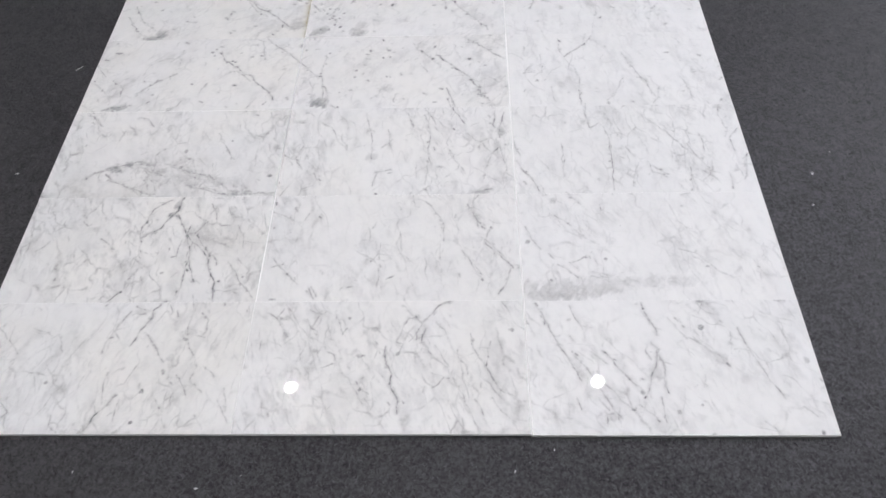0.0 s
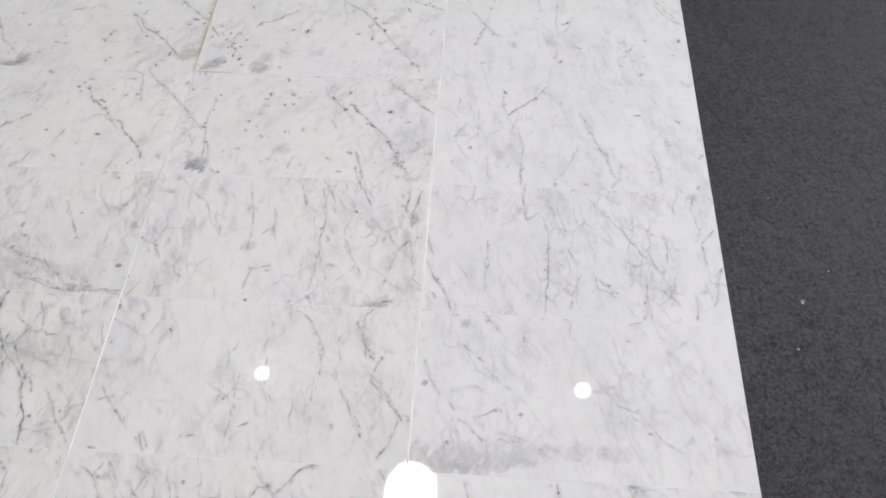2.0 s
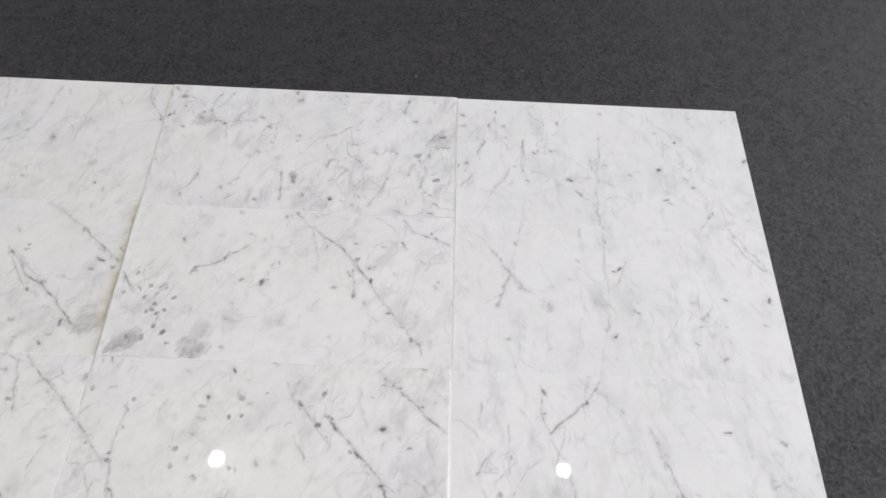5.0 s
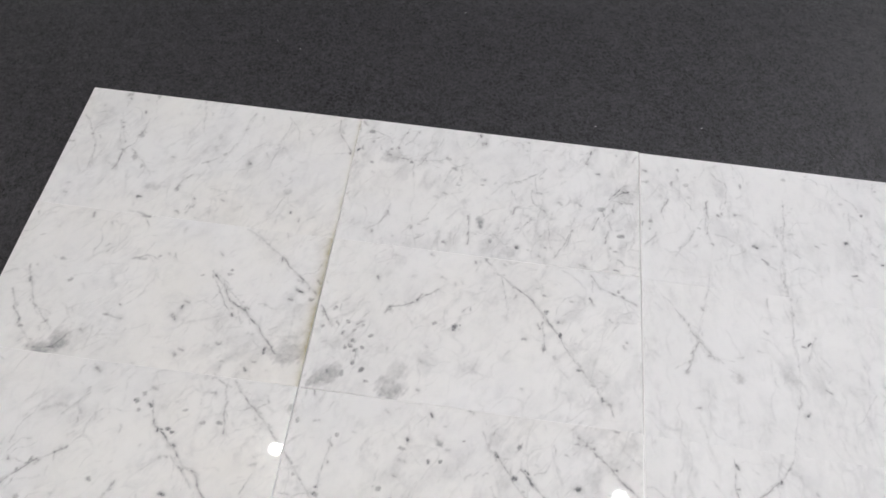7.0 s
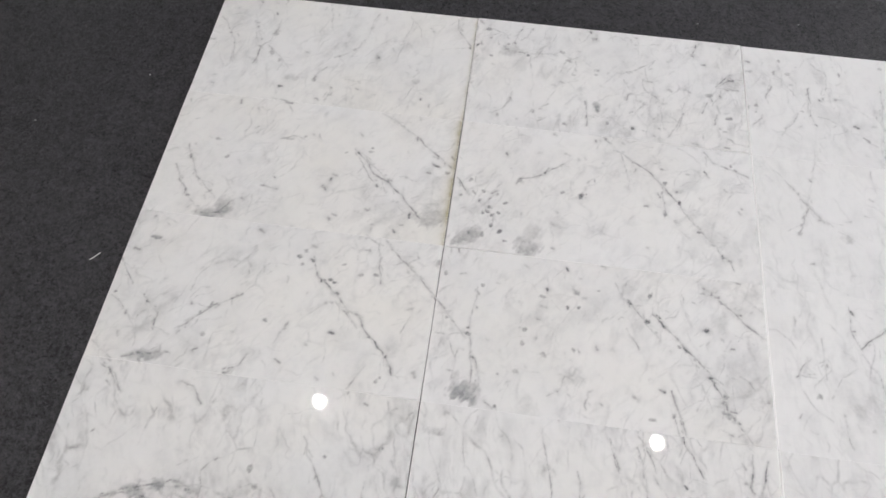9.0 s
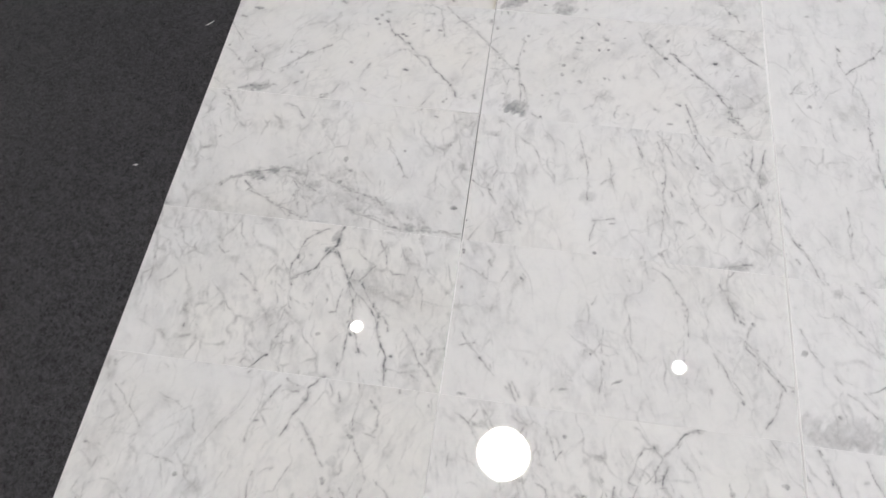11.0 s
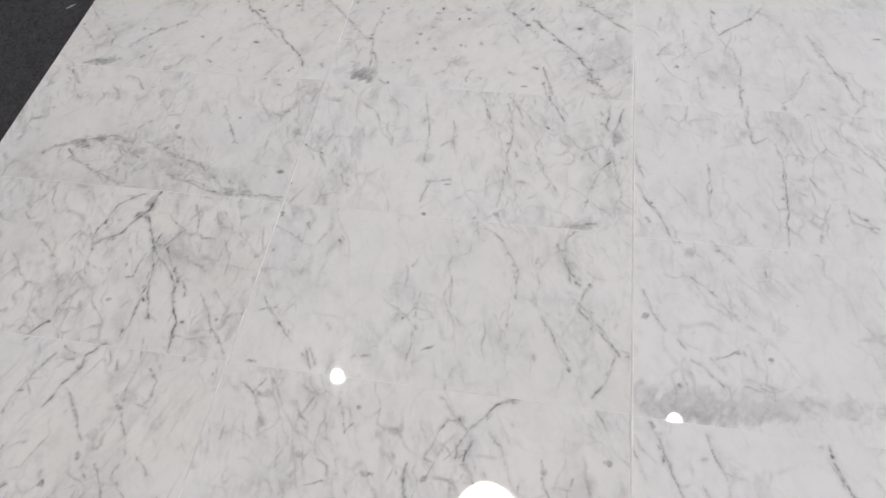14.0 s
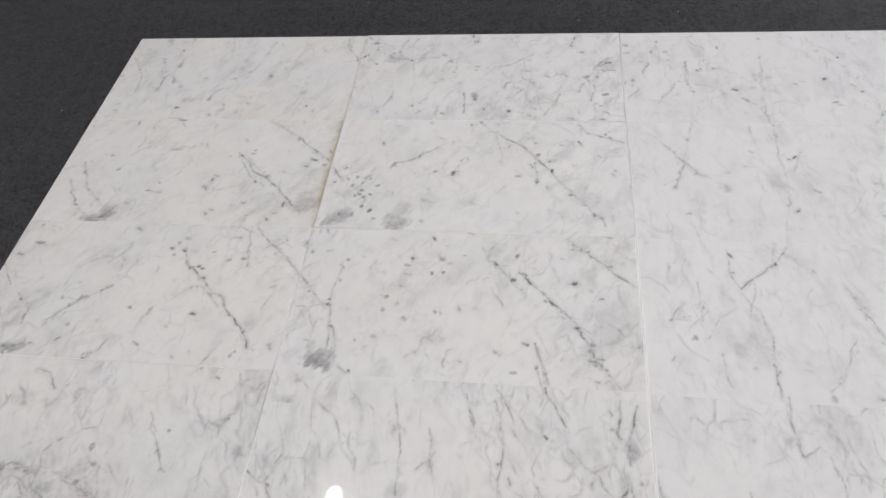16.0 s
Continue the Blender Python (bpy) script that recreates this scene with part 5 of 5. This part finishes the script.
vein(2, 5, 1.3, 0.22, (298, 190), (287, 97), (284, 26), (290, -0), (287, -59))
blot(2, 5, 0.72, 462, 211, 4, 3, -50)
vein(2, 5, 1.3, 0.32, (468, 178), (469, 149))
vein(2, 5, 1.2, 0.28, (500, 164), (510, 115))
vein(2, 5, 1.3, 0.36, (516, 50), (503, 25), (485, 1))
vein(2, 5, 1.3, 0.36, (539, 65), (550, 37))
vein(2, 5, 1.3, 0.36, (534, 12), (547, -15))
vein(2, 5, 1.2, 0.28, (138, 28), (126, -22), (110, -85))
blot(2, 5, 0.52, 252, 68, 5, 2, -41)
vein(2, 5, 1.9, 0.24, (59, 217), (47, 159))
blot(2, 5, 0.45, 252, 70, 5, 3, -29)
vein(2, 5, 1.9, 0.24, (284, 62), (284, 17))
vein(2, 5, 1.7, 0.28, (467, 161), (476, 144))
vein(2, 5, 1.7, 0.24, (465, 120), (476, 111))
vein(2, 5, 1.8, 0.42, (57, 193), (52, 178), (45, 160))
vein(2, 5, 1.4, 0.36, (36, 109), (23, 91), (11, 78))
vein(2, 5, 1.8, 0.42, (139, 197), (141, 176), (142, 155))
vein(2, 5, 1.8, 0.36, (110, 123), (99, 101), (80, 79), (73, 58))
vein(2, 5, 1.6, 0.46, (241, 75), (255, 68))
vein(2, 5, 1.4, 0.30, (310, 100), (323, 93))
vein(2, 5, 1.5, 0.25, (301, 228), (297, 164), (285, 121))
vein(2, 5, 1.6, 0.28, (278, 74), (278, 35))
blot(2, 5, 0.55, 5, 129, 4, 7)
blot(2, 5, 0.50, 22, 134, 4, 4)
blot(2, 5, 0.50, 20, 116, 4, 4)
blot(2, 5, 0.50, 69, 234, 4, 6)
blot(2, 5, 0.50, 83, 272, 3, 5)
blot(2, 5, 0.40, 98, 235, 6, 6)
blot(2, 5, 0.50, 214, 247, 3, 7)
blot(2, 5, 0.50, 170, 173, 3, 7)
blot(2, 5, 0.50, 120, 132, 5, 3)
blot(2, 5, 0.40, 308, 279, 6, 5)


LABELS = {
    (0, 0): "polished white marble tile with a dark grey streak at one edge",
    (1, 0): "polished white marble tile with a long dark branching vein",
    (2, 0): "polished white marble tile with looping grey veins and a speck",
    (0, 1): "polished white marble tile with a dark knot and fanning grey veins",
    (1, 1): "polished white marble tile with scattered thin grey veins",
    (2, 1): "polished white marble tile with a broad pale grey band",
    (0, 2): "polished white marble tile with a cloudy grey mass of veins",
    (1, 2): "polished white marble tile with upright crossing grey veins",
    (2, 2): "polished white marble tile with faint upright hairline veins",
    (0, 3): "polished white marble tile with a grey wedge mark and diagonal veins",
    (1, 3): "polished white marble tile with a dark patch and diagonal vein",
    (2, 3): "polished white marble tile with a thin forked grey vein",
    (0, 4): "polished white marble tile with a grey wedge and stepped vein",
    (1, 4): "slightly raised white marble tile with dark patches and veins",
    (2, 4): "polished white marble tile with sparse faint grey veins",
    (0, 5): "polished white marble tile with light diagonal grey veining",
    (1, 5): "polished white marble tile with mottled grey flecks and veins",
    (2, 5): "polished white marble tile with faint upright grey streaks",
}
EASE = {(1, 0): (0.0004, 0.0011), (1, 1): (0.0022, 0.0011), (1, 2): (0.0019, 0.0011, 0.20)}
for r in range(ROWS):
    for c in range(COLUMNS):
        marble_tile(c, r, LABELS[c, r],
                    *EASE.get((c, r), (0.0032 if c == 2 else 0.0003, 0.0011 if c == 1 and r < 4 else 0.0005 if c == 1 else 0.0003)))


# ---------------------------------------------------------------- carpet fibres and lint
def ribbon(verts, faces, x, y, z, turn, far, wide, rough, rise, steps=3):
    """One short curved hair, a bent strip with a raised spine."""
    base = len(verts)
    for i in range(steps + 1):
        lift = z + rise * math.sin(math.pi * i / steps)
        sx, sy = -math.sin(turn) * wide / 2, math.cos(turn) * wide / 2
        verts += [(x - sx, y - sy, lift), (x + sx, y + sy, lift + wide * 0.5)]
        x, y = x + math.cos(turn) * far / steps, y + math.sin(turn) * far / steps
        turn += rough.gauss(0, 0.45)
    for i in range(steps):
        a = base + 2 * i
        faces.append((a, a + 2, a + 3, a + 1))


def stuff(name, verts, faces, material, label, category):
    mesh = bpy.data.meshes.new(name)
    mesh.from_pydata(verts, [], faces)
    mesh.materials.append(material)
    return tagged(new(name, mesh), label, category, kind="stuff")


rough = random.Random(5)
verts, faces = [], []
while len(faces) < 2 * 110000:
    x, y = rough.uniform(-0.8, 2.5), rough.uniform(-0.45, 2.7)
    if -0.004 < x < 1.836 and -0.004 < y < 1.837:
        continue
    ribbon(verts, faces, x, y, 0.0002, rough.uniform(0, 6.3), rough.uniform(0.003, 0.009), rough.uniform(0.0004, 0.0009), rough, rough.uniform(0.0003, 0.0014), 2)
stuff("carpet_fibre", verts, faces, FIBRE, "loose dark grey felt fibres of the carpet", "carpet fibre")

verts, faces = [], []


def lint(x, y, turn, far, wide=0.0012):
    ribbon(verts, faces, x, y, 0.0015, math.radians(turn), far, wide, rough, 0.0012)


lint(-0.086, -0.010, 5, 0.008, 0.0016)
lint(-0.032, -0.001, 0, 0.006, 0.0016)
lint(0.014, -0.061, 0, 0.006, 0.0016)
lint(-0.103, 0.701, 0, 0.007, 0.0016)
lint(0.555, -0.104, 0, 0.006, 0.0016)
lint(0.041, -0.109, 0, 0.007, 0.0016)
lint(-0.067, 1.102, 38, 0.024, 0.0016)
lint(-0.107, 1.564, 0, 0.004, 0.0016)
lint(-0.310, 1.407, 0, 0.004, 0.0016)
lint(1.365, 1.927, 30, 0.004, 0.0016)
lint(0.422, 2.026, 0, 0.003, 0.0016)
lint(1.126, 1.897, 0, 0.004, 0.0016)
lint(0.557, -0.106, 60, 0.007, 0.0016)
lint(1.183, -0.073, 70, 0.005, 0.0016)
lint(1.263, -0.031, 70, 0.006, 0.0016)
lint(1.976, 0.669, 70, 0.005, 0.0016)
lint(1.978, 0.668, 80, 0.012, 0.0016)
lint(1.975, 0.670, 80, 0.008, 0.0016)
lint(1.947, 0.572, 10, 0.006, 0.0016)
lint(-0.098, 0.700, 20, 0.006, 0.0016)

for _ in range(70):
    x, y = rough.uniform(-0.9, 2.7), rough.uniform(-0.5, 2.9)
    if not (-0.02 < x < 1.85 and -0.02 < y < 1.85):
        lint(x, y, rough.uniform(0, 360), rough.uniform(0.002, 0.006), rough.uniform(0.0006, 0.0012))
stuff("lint", verts, faces, LINT, "scattered pale lint threads on the carpet", "lint")
